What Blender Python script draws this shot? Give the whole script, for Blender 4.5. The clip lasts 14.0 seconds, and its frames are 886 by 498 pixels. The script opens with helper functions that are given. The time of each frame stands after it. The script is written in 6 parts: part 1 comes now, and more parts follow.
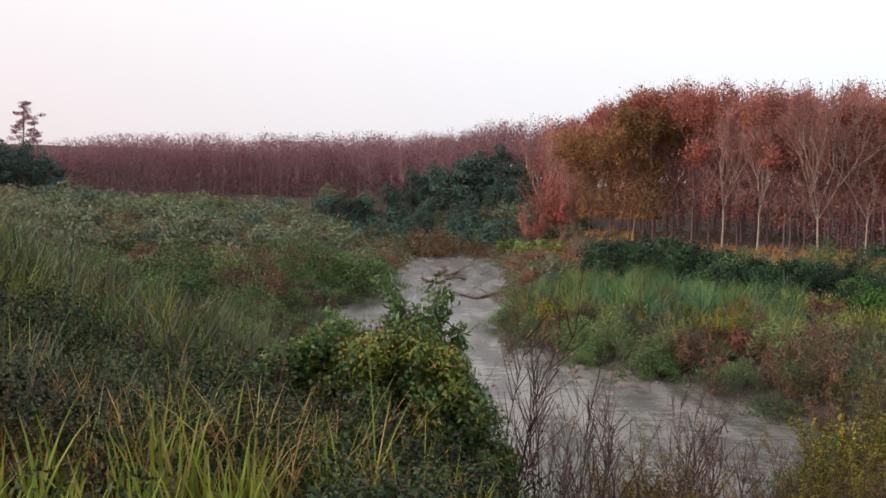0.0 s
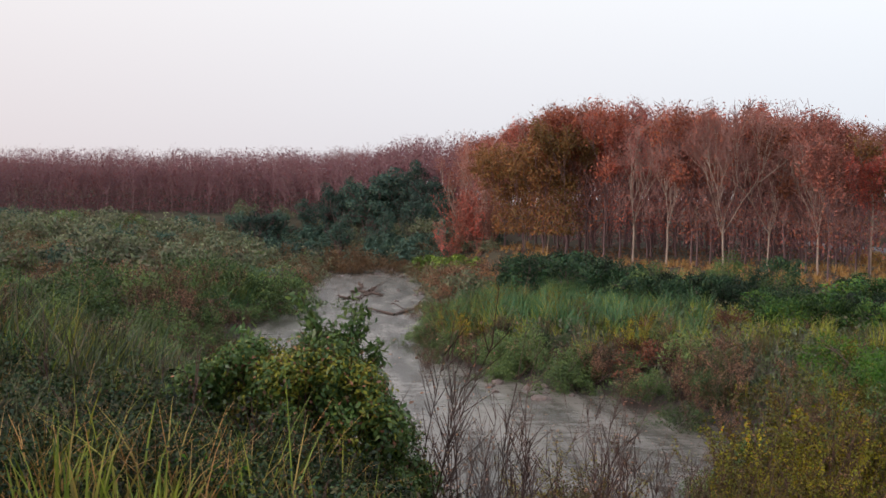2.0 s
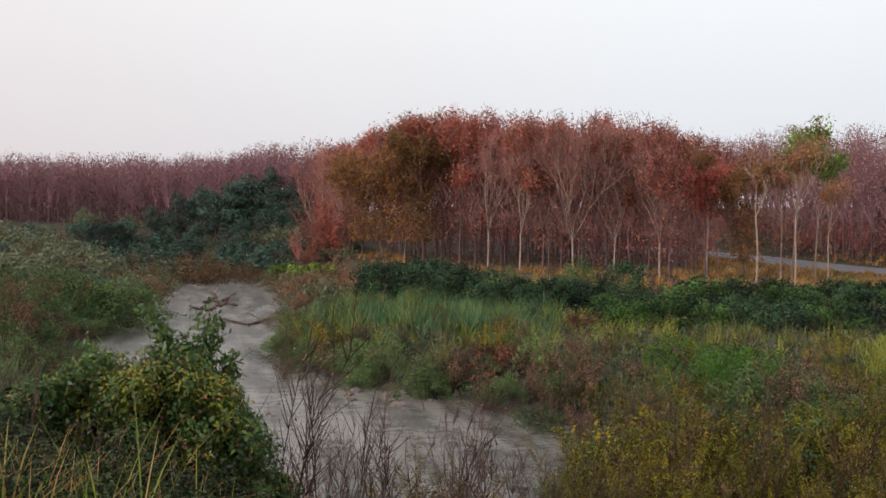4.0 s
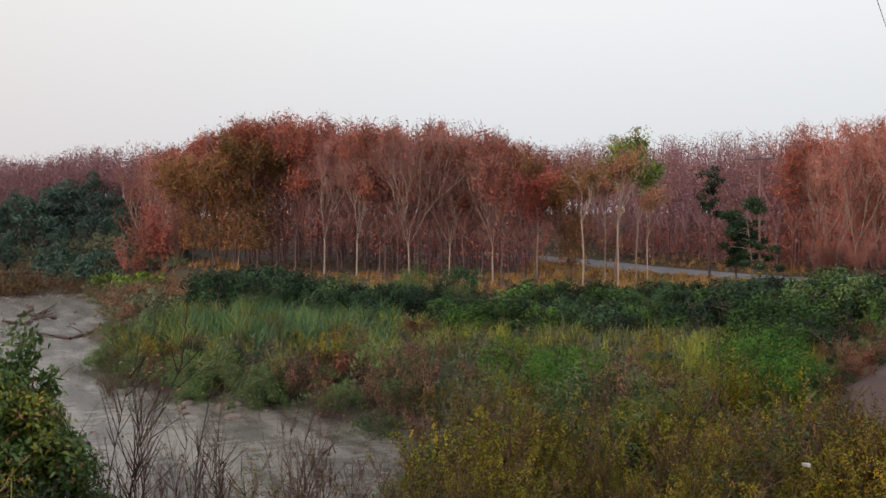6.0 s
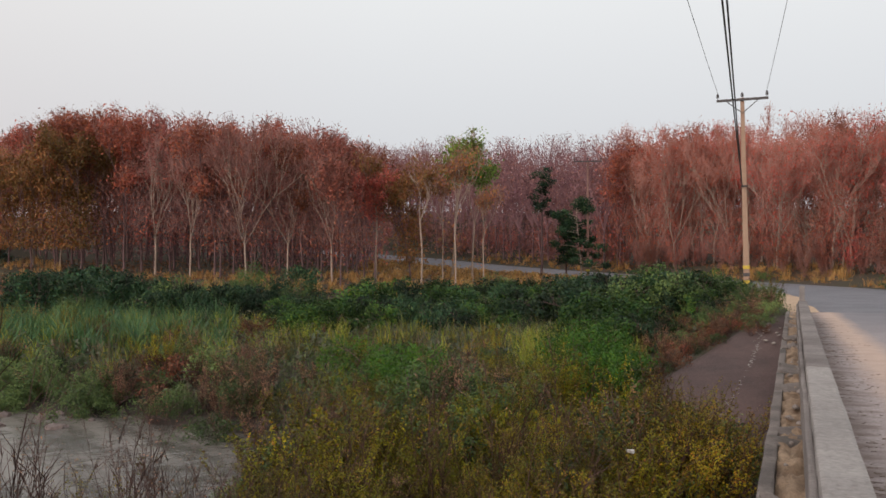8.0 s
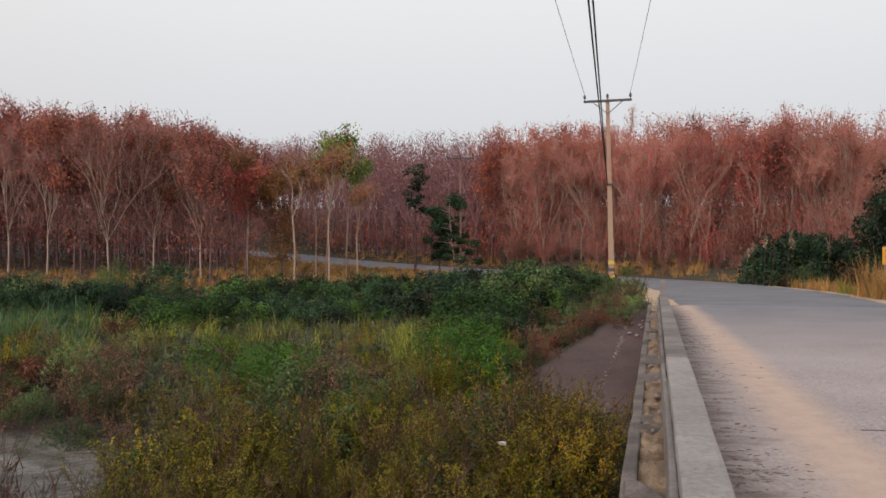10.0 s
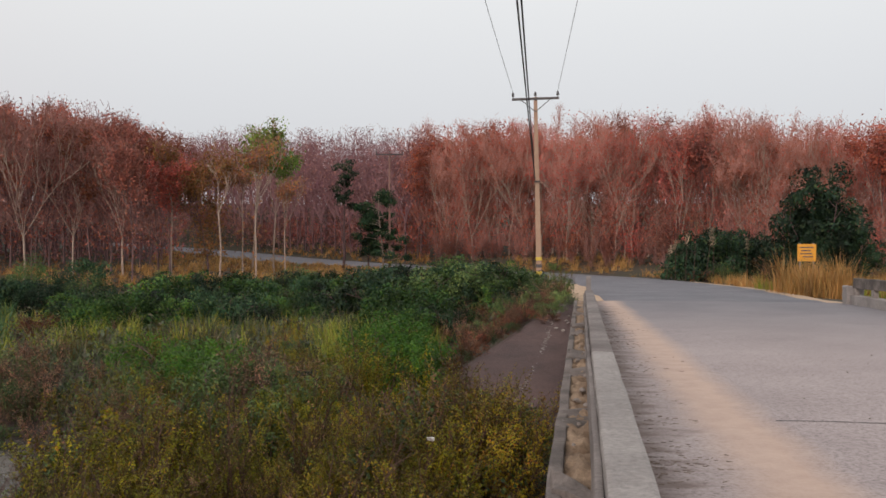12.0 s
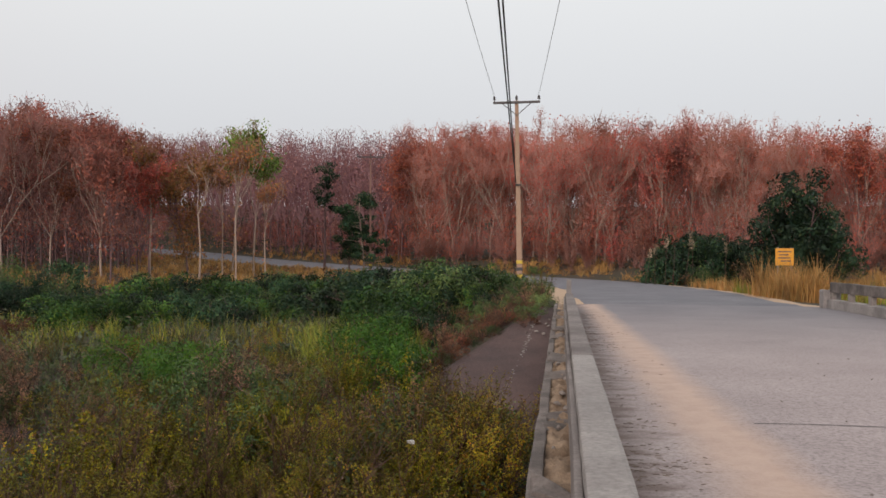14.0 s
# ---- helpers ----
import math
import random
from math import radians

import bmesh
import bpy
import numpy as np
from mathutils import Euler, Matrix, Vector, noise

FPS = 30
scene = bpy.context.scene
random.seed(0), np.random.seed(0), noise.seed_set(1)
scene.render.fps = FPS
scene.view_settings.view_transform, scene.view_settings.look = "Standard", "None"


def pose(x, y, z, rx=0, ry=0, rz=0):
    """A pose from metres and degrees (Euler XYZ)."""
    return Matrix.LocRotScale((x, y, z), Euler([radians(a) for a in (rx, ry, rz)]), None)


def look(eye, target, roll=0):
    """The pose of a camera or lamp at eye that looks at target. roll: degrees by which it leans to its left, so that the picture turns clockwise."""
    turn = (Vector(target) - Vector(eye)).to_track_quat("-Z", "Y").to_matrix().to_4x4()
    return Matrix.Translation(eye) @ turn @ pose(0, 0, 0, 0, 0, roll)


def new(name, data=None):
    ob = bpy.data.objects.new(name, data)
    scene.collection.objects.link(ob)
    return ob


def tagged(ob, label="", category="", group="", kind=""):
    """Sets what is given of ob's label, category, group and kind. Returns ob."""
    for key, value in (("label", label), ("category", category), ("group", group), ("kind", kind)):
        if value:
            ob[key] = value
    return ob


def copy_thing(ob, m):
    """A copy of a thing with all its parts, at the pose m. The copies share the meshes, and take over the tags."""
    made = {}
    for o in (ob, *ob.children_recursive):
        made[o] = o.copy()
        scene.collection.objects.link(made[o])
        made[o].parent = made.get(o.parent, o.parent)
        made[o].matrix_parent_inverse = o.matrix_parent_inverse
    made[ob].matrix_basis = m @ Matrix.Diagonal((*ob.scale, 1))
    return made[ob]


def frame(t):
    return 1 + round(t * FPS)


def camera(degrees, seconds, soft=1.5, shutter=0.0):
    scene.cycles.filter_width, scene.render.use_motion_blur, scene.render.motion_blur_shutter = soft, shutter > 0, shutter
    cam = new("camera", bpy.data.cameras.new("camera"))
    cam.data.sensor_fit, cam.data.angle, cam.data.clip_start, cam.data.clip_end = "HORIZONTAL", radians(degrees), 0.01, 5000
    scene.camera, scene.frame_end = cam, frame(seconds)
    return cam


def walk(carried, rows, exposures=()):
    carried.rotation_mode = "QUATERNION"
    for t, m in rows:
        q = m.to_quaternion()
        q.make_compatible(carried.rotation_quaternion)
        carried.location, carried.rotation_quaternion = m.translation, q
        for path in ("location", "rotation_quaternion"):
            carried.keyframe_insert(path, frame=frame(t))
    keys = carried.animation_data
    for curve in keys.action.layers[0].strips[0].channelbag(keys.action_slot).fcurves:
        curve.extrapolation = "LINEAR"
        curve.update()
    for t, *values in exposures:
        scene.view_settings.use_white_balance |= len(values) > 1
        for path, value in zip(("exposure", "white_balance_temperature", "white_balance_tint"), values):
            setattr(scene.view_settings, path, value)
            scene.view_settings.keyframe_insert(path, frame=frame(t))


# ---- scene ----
cam = camera(52.9, 14.0, soft=1.6)
EYE = 5.0
# seconds, heading to the left of north, upward tilt, lean
ROWS = [
    (0.0, 0.04, -2.20, -1.27),
    (0.5, -0.95, -2.01, -1.14),
    (1.0, -1.97, -1.76, -1.05),
    (1.5, -3.19, -1.51, -1.03),
    (2.0, -5.33, -1.06, -0.98),
    (2.5, -8.07, -0.88, -0.94),
    (3.0, -10.21, -0.83, -0.82),
    (5.5, -22.11, 0.11, -0.16),
    (6.0, -24.98, 0.00, -0.05),
    (6.5, -27.66, 0.09, 0.00),
    (7.0, -29.70, 0.14, 0.00),
    (7.5, -32.67, 0.07, 0.11),
    (8.0, -35.31, -0.08, 0.13),
    (8.5, -37.97, -0.14, 0.23),
    (11.0, -46.05, -0.54, 0.16),
    (11.5, -47.31, -0.62, 0.21),
    (12.0, -47.98, -0.60, 0.04),
    (12.5, -48.78, -0.59, -0.10),
    (13.0, -48.93, -0.51, -0.27),
    (13.5, -49.09, -0.40, -0.26),
    (14.0, -49.21, -0.41, -0.19),
]
walk(cam, [(t, pose(0, 0, EYE, 90 + tilt, lean, turn)) for t, turn, tilt, lean in ROWS], [(0.0, 0.26, 6420, 11), (0.8, 0.16, 6400, 11), (1.5, 0.1, 6380, 11), (3.0, 0.03, 6430, 11), (5.5, -0.03, 6600, 10), (7.5, -0.19, 6620, 10.5), (11.0, -0.2, 6630, 11), (14.0, -0.22, 6630, 11)])

# ---- world and light ----
world = bpy.data.worlds.new("sky")
scene.world = world
world.use_nodes = True
wn, wl = world.node_tree.nodes, world.node_tree.links
wn.clear()
w_out, w_bg = wn.new("ShaderNodeOutputWorld"), wn.new("ShaderNodeBackground")
w_sky = wn.new("ShaderNodeTexSky")
w_sky.sky_type = "NISHITA"
w_sky.sun_disc = False
w_sky.sun_elevation, w_sky.sun_rotation = radians(20), radians(-103)
w_sky.air_density, w_sky.dust_density, w_sky.ozone_density = 1.0, 2.0, 1.0
w_coord, w_sep = wn.new("ShaderNodeTexCoord"), wn.new("ShaderNodeSeparateXYZ")
wl.new(w_coord.outputs["Generated"], w_sep.inputs[0])
# thin evening haze: pink low in the west, white above, bluish in the east
w_side = wn.new("ShaderNodeMapRange")
w_side.inputs["From Min"].default_value, w_side.inputs["From Max"].default_value = -0.45, 0.5
wl.new(w_sep.outputs["X"], w_side.inputs["Value"])
w_low = wn.new("ShaderNodeMapRange")
w_low.inputs["From Min"].default_value, w_low.inputs["From Max"].default_value = 0.03, 0.36
wl.new(w_sep.outputs["Z"], w_low.inputs["Value"])


def w_mix(fac, a, b):
    node = wn.new("ShaderNodeMix")
    node.data_type = "RGBA"
    if fac is None or isinstance(fac, float):
        node.inputs[0].default_value = fac
    else:
        wl.new(fac, node.inputs[0])
    for slot, val in ((6, a), (7, b)):
        if isinstance(val, tuple):
            node.inputs[slot].default_value = (*val, 1)
        else:
            wl.new(val, node.inputs[slot])
    return node.outputs[2]


horizon = w_mix(w_side.outputs[0], (0.81, 0.71, 0.72), (0.78, 0.80, 0.86))
zenith = w_mix(w_side.outputs[0], (1.10, 1.06, 1.03), (1.17, 1.20, 1.20))
haze = w_mix(w_low.outputs[0], horizon, zenith)
w_scale = wn.new("ShaderNodeVectorMath")
w_scale.operation = "SCALE"
w_scale.inputs["Scale"].default_value = 0.06
wl.new(w_sky.outputs[0], w_scale.inputs[0])
wl.new(w_mix(0.85, w_scale.outputs[0], haze), w_bg.inputs["Color"])
w_bg.inputs["Strength"].default_value = 1.0
wl.new(w_bg.outputs[0], w_out.inputs[0])

sun = new("sun", bpy.data.lights.new("sun", "SUN"))
sun.data.energy, sun.data.angle, sun.data.color = 2.15, radians(20), (1.0, 0.86, 0.78)
sun.matrix_world = look((-60, -14, 24), (0, 0, 0))


# ---- materials ----
def nodes_of(name):
    m = bpy.data.materials.new(name)
    m.use_nodes = True
    n = m.node_tree.nodes
    return m, n, m.node_tree.links, n["Principled BSDF"]


def ramp(n, stops):
    r = n.new("ShaderNodeValToRGB")
    els = r.color_ramp.elements
    while len(els) < len(stops):
        els.new(0.5)
    for el, (p, c) in zip(els, stops):
        el.position, el.color = p, (*c, 1)
    return r


def noise_tex(n, l, scale, detail=4.0, coord="Object", rough=0.6):
    tc, nt = n.new("ShaderNodeTexCoord"), n.new("ShaderNodeTexNoise")
    nt.inputs["Scale"].default_value, nt.inputs["Detail"].default_value, nt.inputs["Roughness"].default_value = scale, detail, rough
    if coord == "World":
        geo = n.new("ShaderNodeNewGeometry")
        l.new(geo.outputs["Position"], nt.inputs["Vector"])
    else:
        l.new(tc.outputs[coord], nt.inputs["Vector"])
    return nt.outputs["Fac"]


def mixed(n, l, fac, a, b, blend="MIX"):
    node = n.new("ShaderNodeMix")
    node.data_type, node.blend_type = "RGBA", blend
    if isinstance(fac, (int, float)):
        node.inputs[0].default_value = fac
    else:
        l.new(fac, node.inputs[0])
    for slot, val in ((6, a), (7, b)):
        if isinstance(val, tuple):
            node.inputs[slot].default_value = (*val, 1)
        else:
            l.new(val, node.inputs[slot])
    return node.outputs[2]


def foliage(name, stops, rough=0.6, through_light=0.12, patch=0.6, rich=1.0, differ=0.4):
    """Leaves or blades: each island takes a colour of its own, plants differ a little, patches darken like shaded gaps.
    """
    m, n, l, b = nodes_of(name)
    geo, info = n.new("ShaderNodeNewGeometry"), n.new("ShaderNodeObjectInfo")
    r = ramp(n, [(i / max(1, len(stops) - 1), c) for i, c in enumerate(stops)])
    l.new(geo.outputs["Random Per Island"], r.inputs[0])
    hsv = n.new("ShaderNodeHueSaturation")
    hsv.inputs["Saturation"].default_value = rich
    spread = n.new("ShaderNodeMapRange")
    spread.inputs["To Min"].default_value, spread.inputs["To Max"].default_value = 0.95 - differ, 0.95 + differ
    l.new(info.outputs["Random"], spread.inputs["Value"])
    l.new(spread.outputs[0], hsv.inputs["Value"])
    hue = n.new("ShaderNodeMapRange")
    hue.inputs["To Min"].default_value, hue.inputs["To Max"].default_value = 0.515, 0.488
    l.new(info.outputs["Random"], hue.inputs["Value"])
    l.new(hue.outputs[0], hsv.inputs["Hue"])
    l.new(r.outputs[0], hsv.inputs["Color"])
    # world noise darkens the colour in patches, as shade between the clumps would
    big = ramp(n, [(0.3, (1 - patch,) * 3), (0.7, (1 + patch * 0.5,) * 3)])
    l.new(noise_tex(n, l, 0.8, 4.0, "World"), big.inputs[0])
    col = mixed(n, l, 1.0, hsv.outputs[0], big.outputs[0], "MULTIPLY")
    l.new(col, b.inputs["Base Color"])
    b.inputs["Roughness"].default_value = rough
    b.inputs["Specular IOR Level"].default_value = 0.28
    if through_light:
        tr, mx, out = n.new("ShaderNodeBsdfTranslucent"), n.new("ShaderNodeMixShader"), n["Material Output"]
        l.new(col, tr.inputs["Color"])
        mx.inputs[0].default_value = through_light
        l.new(b.outputs[0], mx.inputs[1])
        l.new(tr.outputs[0], mx.inputs[2])
        l.new(mx.outputs[0], out.inputs["Surface"])
    return m


def rough_mat(name, c1, c2, scale=3.0, rough=0.85, bump=0.3, fine=40.0, coord="Object", c3=None):
    m, n, l, b = nodes_of(name)
    r = ramp(n, [(0.3, c1), (0.7, c2)])
    l.new(noise_tex(n, l, scale, 6.0, coord), r.inputs[0])
    fine_f = noise_tex(n, l, fine, 4.0, coord)
    r2 = ramp(n, [(0.3, (0.72,) * 3), (0.7, (1.15,) * 3)])
    l.new(fine_f, r2.inputs[0])
    col = mixed(n, l, 1.0, r.outputs[0], r2.outputs[0], "MULTIPLY")
    if c3:
        r3 = ramp(n, [(0.5, (0, 0, 0)), (0.66, (1, 1, 1))])
        l.new(noise_tex(n, l, scale * 0.37, 5.0, coord), r3.inputs[0])
        col = mixed(n, l, r3.outputs[0], col, c3)
    l.new(col, b.inputs["Base Color"])
    b.inputs["Roughness"].default_value = rough
    bp = n.new("ShaderNodeBump")
    bp.inputs["Strength"].default_value, bp.inputs["Distance"].default_value = bump, 0.02
    l.new(fine_f, bp.inputs["Height"])
    l.new(bp.outputs[0], b.inputs["Normal"])
    return m


M_BARK = rough_mat("pale_bark", (0.32, 0.235, 0.19), (0.46, 0.36, 0.30), 1.5, 0.9, 0.5, 25)
M_BARK_DARK = rough_mat("dark_bark", (0.115, 0.068, 0.070), (0.195, 0.122, 0.122), 1.5, 0.9, 0.5, 25)
M_TWIG = rough_mat("twig_bark", (0.24, 0.118, 0.106), (0.35, 0.18, 0.155), 2.0, 0.9, 0.2, 30)
M_RED = foliage("red_leaves", [(0.34, 0.090, 0.058), (0.46, 0.120, 0.066), (0.38, 0.105, 0.080), (0.54, 0.170, 0.072)])
M_BROWN = foliage("brown_leaves", [(0.34, 0.105, 0.088), (0.44, 0.130, 0.090), (0.36, 0.132, 0.115), (0.50, 0.165, 0.095)])
M_OLIVE = foliage("olive_leaves", [(0.24, 0.165, 0.058), (0.38, 0.175, 0.062), (0.48, 0.165, 0.062), (0.17, 0.145, 0.058)])
# the far wood's purple haze is mixed into this leaf colour
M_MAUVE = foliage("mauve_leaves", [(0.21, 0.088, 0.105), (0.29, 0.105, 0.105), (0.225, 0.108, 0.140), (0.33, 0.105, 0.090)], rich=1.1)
M_PINK = foliage("pinkish_leaves", [(0.48, 0.138, 0.104), (0.55, 0.148, 0.096), (0.46, 0.155, 0.130), (0.58, 0.138, 0.066)], rich=1.08)
# distant haze painted into the leaf colours, palest between the plantation trunks
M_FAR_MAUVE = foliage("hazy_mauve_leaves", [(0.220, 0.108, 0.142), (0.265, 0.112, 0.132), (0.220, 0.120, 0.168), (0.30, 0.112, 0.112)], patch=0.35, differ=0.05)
M_HAZE = foliage("haze_paled_mauve_leaves", [(0.34, 0.165, 0.170), (0.40, 0.170, 0.162), (0.35, 0.178, 0.200), (0.44, 0.165, 0.138)], patch=0.35, differ=0.05)
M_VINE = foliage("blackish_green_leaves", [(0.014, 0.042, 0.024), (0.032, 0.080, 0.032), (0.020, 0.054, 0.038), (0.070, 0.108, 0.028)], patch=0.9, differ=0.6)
M_GREEN = foliage("fresh_green_leaves", [(0.12, 0.21, 0.035), (0.19, 0.29, 0.05), (0.09, 0.16, 0.035), (0.25, 0.31, 0.05)])
# blue lifted in the colour for the haze over the far trees
M_DARK = foliage("dark_green_leaves", [(0.044, 0.090, 0.078), (0.066, 0.124, 0.090), (0.054, 0.110, 0.102), (0.105, 0.142, 0.078)], differ=0.3)
M_BUSH = foliage("bush_green_leaves", [(0.066, 0.125, 0.050), (0.108, 0.178, 0.058), (0.160, 0.210, 0.056), (0.056, 0.112, 0.058)], differ=0.5)
M_YELLOW = foliage("yellow_green_leaves", [(0.190, 0.185, 0.018), (0.265, 0.230, 0.024), (0.105, 0.140, 0.018), (0.29, 0.165, 0.036)], rich=1.1, patch=0.9, differ=0.45)
M_GOLD = foliage("golden_green_leaves", [(0.24, 0.24, 0.030), (0.33, 0.29, 0.036), (0.17, 0.205, 0.032), (0.38, 0.25, 0.055)], patch=0.4, differ=0.05)
M_DRY = foliage("dry_brown_leaves", [(0.26, 0.138, 0.078), (0.33, 0.172, 0.092), (0.22, 0.110, 0.076), (0.20, 0.150, 0.070)])
M_RUST = foliage("rust_leaves", [(0.15, 0.055, 0.032), (0.22, 0.085, 0.04), (0.12, 0.055, 0.035)])
M_GRASS = foliage("grass_blades", [(0.042, 0.072, 0.046), (0.080, 0.118, 0.058), (0.15, 0.172, 0.080), (0.23, 0.180, 0.125)], patch=0.9, differ=0.05)
M_LOOSE = foliage("olive_green_leaves", [(0.185, 0.158, 0.022), (0.255, 0.195, 0.027), (0.105, 0.130, 0.020), (0.31, 0.152, 0.038)], rich=1.1, patch=0.9, differ=0.45)
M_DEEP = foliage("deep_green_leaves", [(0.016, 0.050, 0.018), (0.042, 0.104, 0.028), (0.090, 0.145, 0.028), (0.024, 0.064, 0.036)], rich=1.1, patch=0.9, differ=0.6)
# colour lifted towards blue for the haze over the flood plain
M_PLAIN = foliage("olive_plain_leaves", [(0.140, 0.182, 0.104), (0.185, 0.212, 0.106), (0.200, 0.172, 0.118), (0.108, 0.162, 0.104)])
M_FERN = foliage("lush_green_leaves", [(0.045, 0.125, 0.026), (0.075, 0.175, 0.030), (0.115, 0.205, 0.030), (0.050, 0.115, 0.040)], rich=1.1)
M_BRIGHT = foliage("bright_grass_blades", [(0.13, 0.20, 0.028), (0.20, 0.27, 0.034), (0.28, 0.305, 0.042), (0.31, 0.24, 0.065)], differ=0.05)
M_REED = foliage("reed_blades", [(0.065, 0.155, 0.065), (0.105, 0.205, 0.065), (0.085, 0.185, 0.10), (0.165, 0.215, 0.06)], differ=0.05)
M_STRAW = foliage("straw_blades", [(0.52, 0.25, 0.085), (0.42, 0.195, 0.065), (0.56, 0.33, 0.14), (0.33, 0.21, 0.06)], differ=0.05)
M_LITTER = foliage("leaf_litter", [(0.26, 0.11, 0.06), (0.18, 0.08, 0.045), (0.33, 0.15, 0.07)], through_light=0, differ=0.05)
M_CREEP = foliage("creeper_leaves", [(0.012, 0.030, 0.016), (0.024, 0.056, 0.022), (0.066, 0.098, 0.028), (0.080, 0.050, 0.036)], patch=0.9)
M_GLOSSY = foliage("glossy_green_leaves", [(0.050, 0.110, 0.036), (0.090, 0.170, 0.046), (0.150, 0.220, 0.052), (0.066, 0.130, 0.058)], 0.42, 0.25, 0.5, differ=0.05)


# ---- mesh tools ----
def mesh_of(name, verts, faces, mat=None, smooth=False):
    """A mesh from arrays: verts n x 3, faces m x 3 or m x 4."""
    me = bpy.data.meshes.new(name)
    verts, faces = np.asarray(verts, np.float32), np.asarray(faces, np.int32)
    k = faces.shape[1]
    me.vertices.add(len(verts))
    me.vertices.foreach_set("co", verts.ravel())
    me.loops.add(faces.size)
    me.loops.foreach_set("vertex_index", faces.ravel())
    me.polygons.add(len(faces))
    me.polygons.foreach_set("loop_start", np.arange(0, faces.size, k, dtype=np.int32))
    if smooth:
        me.polygons.foreach_set("use_smooth", np.ones(len(faces), bool))
    me.update()
    me.validate()
    if mat:
        me.materials.append(mat)
    return me


def joined(blocks):
    """Blocks of (verts, faces) as one pair."""
    vs, fs, at = [], [], 0
    for v, f in blocks:
        if len(v):
            vs.append(v)
            fs.append(f + at)
            at += len(v)
    return np.concatenate(vs), np.concatenate(fs)


def unit(v):
    return v / np.maximum(np.linalg.norm(v, axis=-1, keepdims=True), 1e-9)


def tubes(segs, sides=4):
    """Tapered open tubes: rows of x0 y0 z0 x1 y1 z1 r0 r1."""
    s = np.asarray(segs, float)
    a, b, r0, r1 = s[:, :3], s[:, 3:6], s[:, 6], s[:, 7]
    d = unit(b - a)
    ref = np.where(np.abs(d[:, 2:3]) > 0.9, np.array([[1.0, 0, 0]]), np.array([[0, 0, 1.0]]))
    u = unit(np.cross(d, ref))
    w = np.cross(d, u)
    ang = np.arange(sides) * 2 * np.pi / sides
    ring = u[:, None] * np.cos(ang)[None, :, None] + w[:, None] * np.sin(ang)[None, :, None]
    v = np.concatenate([a[:, None] + ring * r0[:, None, None], b[:, None] + ring * r1[:, None, None]], 1)
    i = np.arange(sides)
    q = np.stack([i, (i + 1) % sides, sides + (i + 1) % sides, sides + i], 1)
    f = q[None] + (np.arange(len(s)) * 2 * sides)[:, None, None]
    return v.reshape(-1, 3), f.reshape(-1, 4)


def pipe(pts, radii, sides=8):
    """One connected tapering tube through the points."""
    pts, n_ = np.asarray(pts, float), len(pts)
    d = unit(np.gradient(pts, axis=0))
    u = unit(np.cross(d, np.array([[0.13, 0.29, 0.95]])))
    w = np.cross(d, u)
    ang = np.arange(sides) * 2 * np.pi / sides
    ring = u[:, None] * np.cos(ang)[None, :, None] + w[:, None] * np.sin(ang)[None, :, None]
    v = (pts[:, None] + ring * np.broadcast_to(radii, n_)[:, None, None]).reshape(-1, 3)
    i = np.arange(sides)
    f = [np.stack([k * sides + i, k * sides + (i + 1) % sides, (k + 1) * sides + (i + 1) % sides, (k + 1) * sides + i], 1) for k in range(n_ - 1)]
    return v, np.concatenate(f)


def ribbons(segs):
    """The finest twigs, one narrow blade each: rows of x0 y0 z0 x1 y1 z1 r0 r1."""
    s = np.asarray(segs, float)
    a, b_ = s[:, :3], s[:, 3:6]
    side = unit(np.cross(b_ - a, np.array([[0.31, 0.52, 0.2]])))
    v = np.stack([a - side * s[:, 6:7], a + side * s[:, 6:7], b_ + side * s[:, 7:8], b_ - side * s[:, 7:8]], 1)
    return v.reshape(-1, 3), np.arange(len(s) * 4).reshape(-1, 4)


def leaf_quads(rng, pts, length, width, droop=0.0, out=None):
    """A pointed, slightly folded leaf at every point."""
    n = len(pts)
    d, face = rng.normal(size=(n, 3)), rng.normal(size=(n, 3))
    if out is not None:  # on the outside of a clump leaves turn their faces outwards
        face = unit(unit(out) + face * 0.42)
        d = d - np.sum(d * face, 1, keepdims=True) * face
    d[:, 2] -= droop
    d = unit(d)
    s = unit(np.cross(d, face))
    up = np.cross(s, d)
    ln = length * rng.uniform(0.6, 1.35, (n, 1))
    wd = width * rng.uniform(0.7, 1.3, (n, 1))
    mid = pts + d * ln * 0.45
    lift = up * wd * 0.25
    v = np.stack([pts, mid + s * wd * 0.5 + lift, pts + d * ln, mid - s * wd * 0.5 + lift], 1)
    f = np.arange(n * 4).reshape(n, 4)
    return v.reshape(-1, 3), f


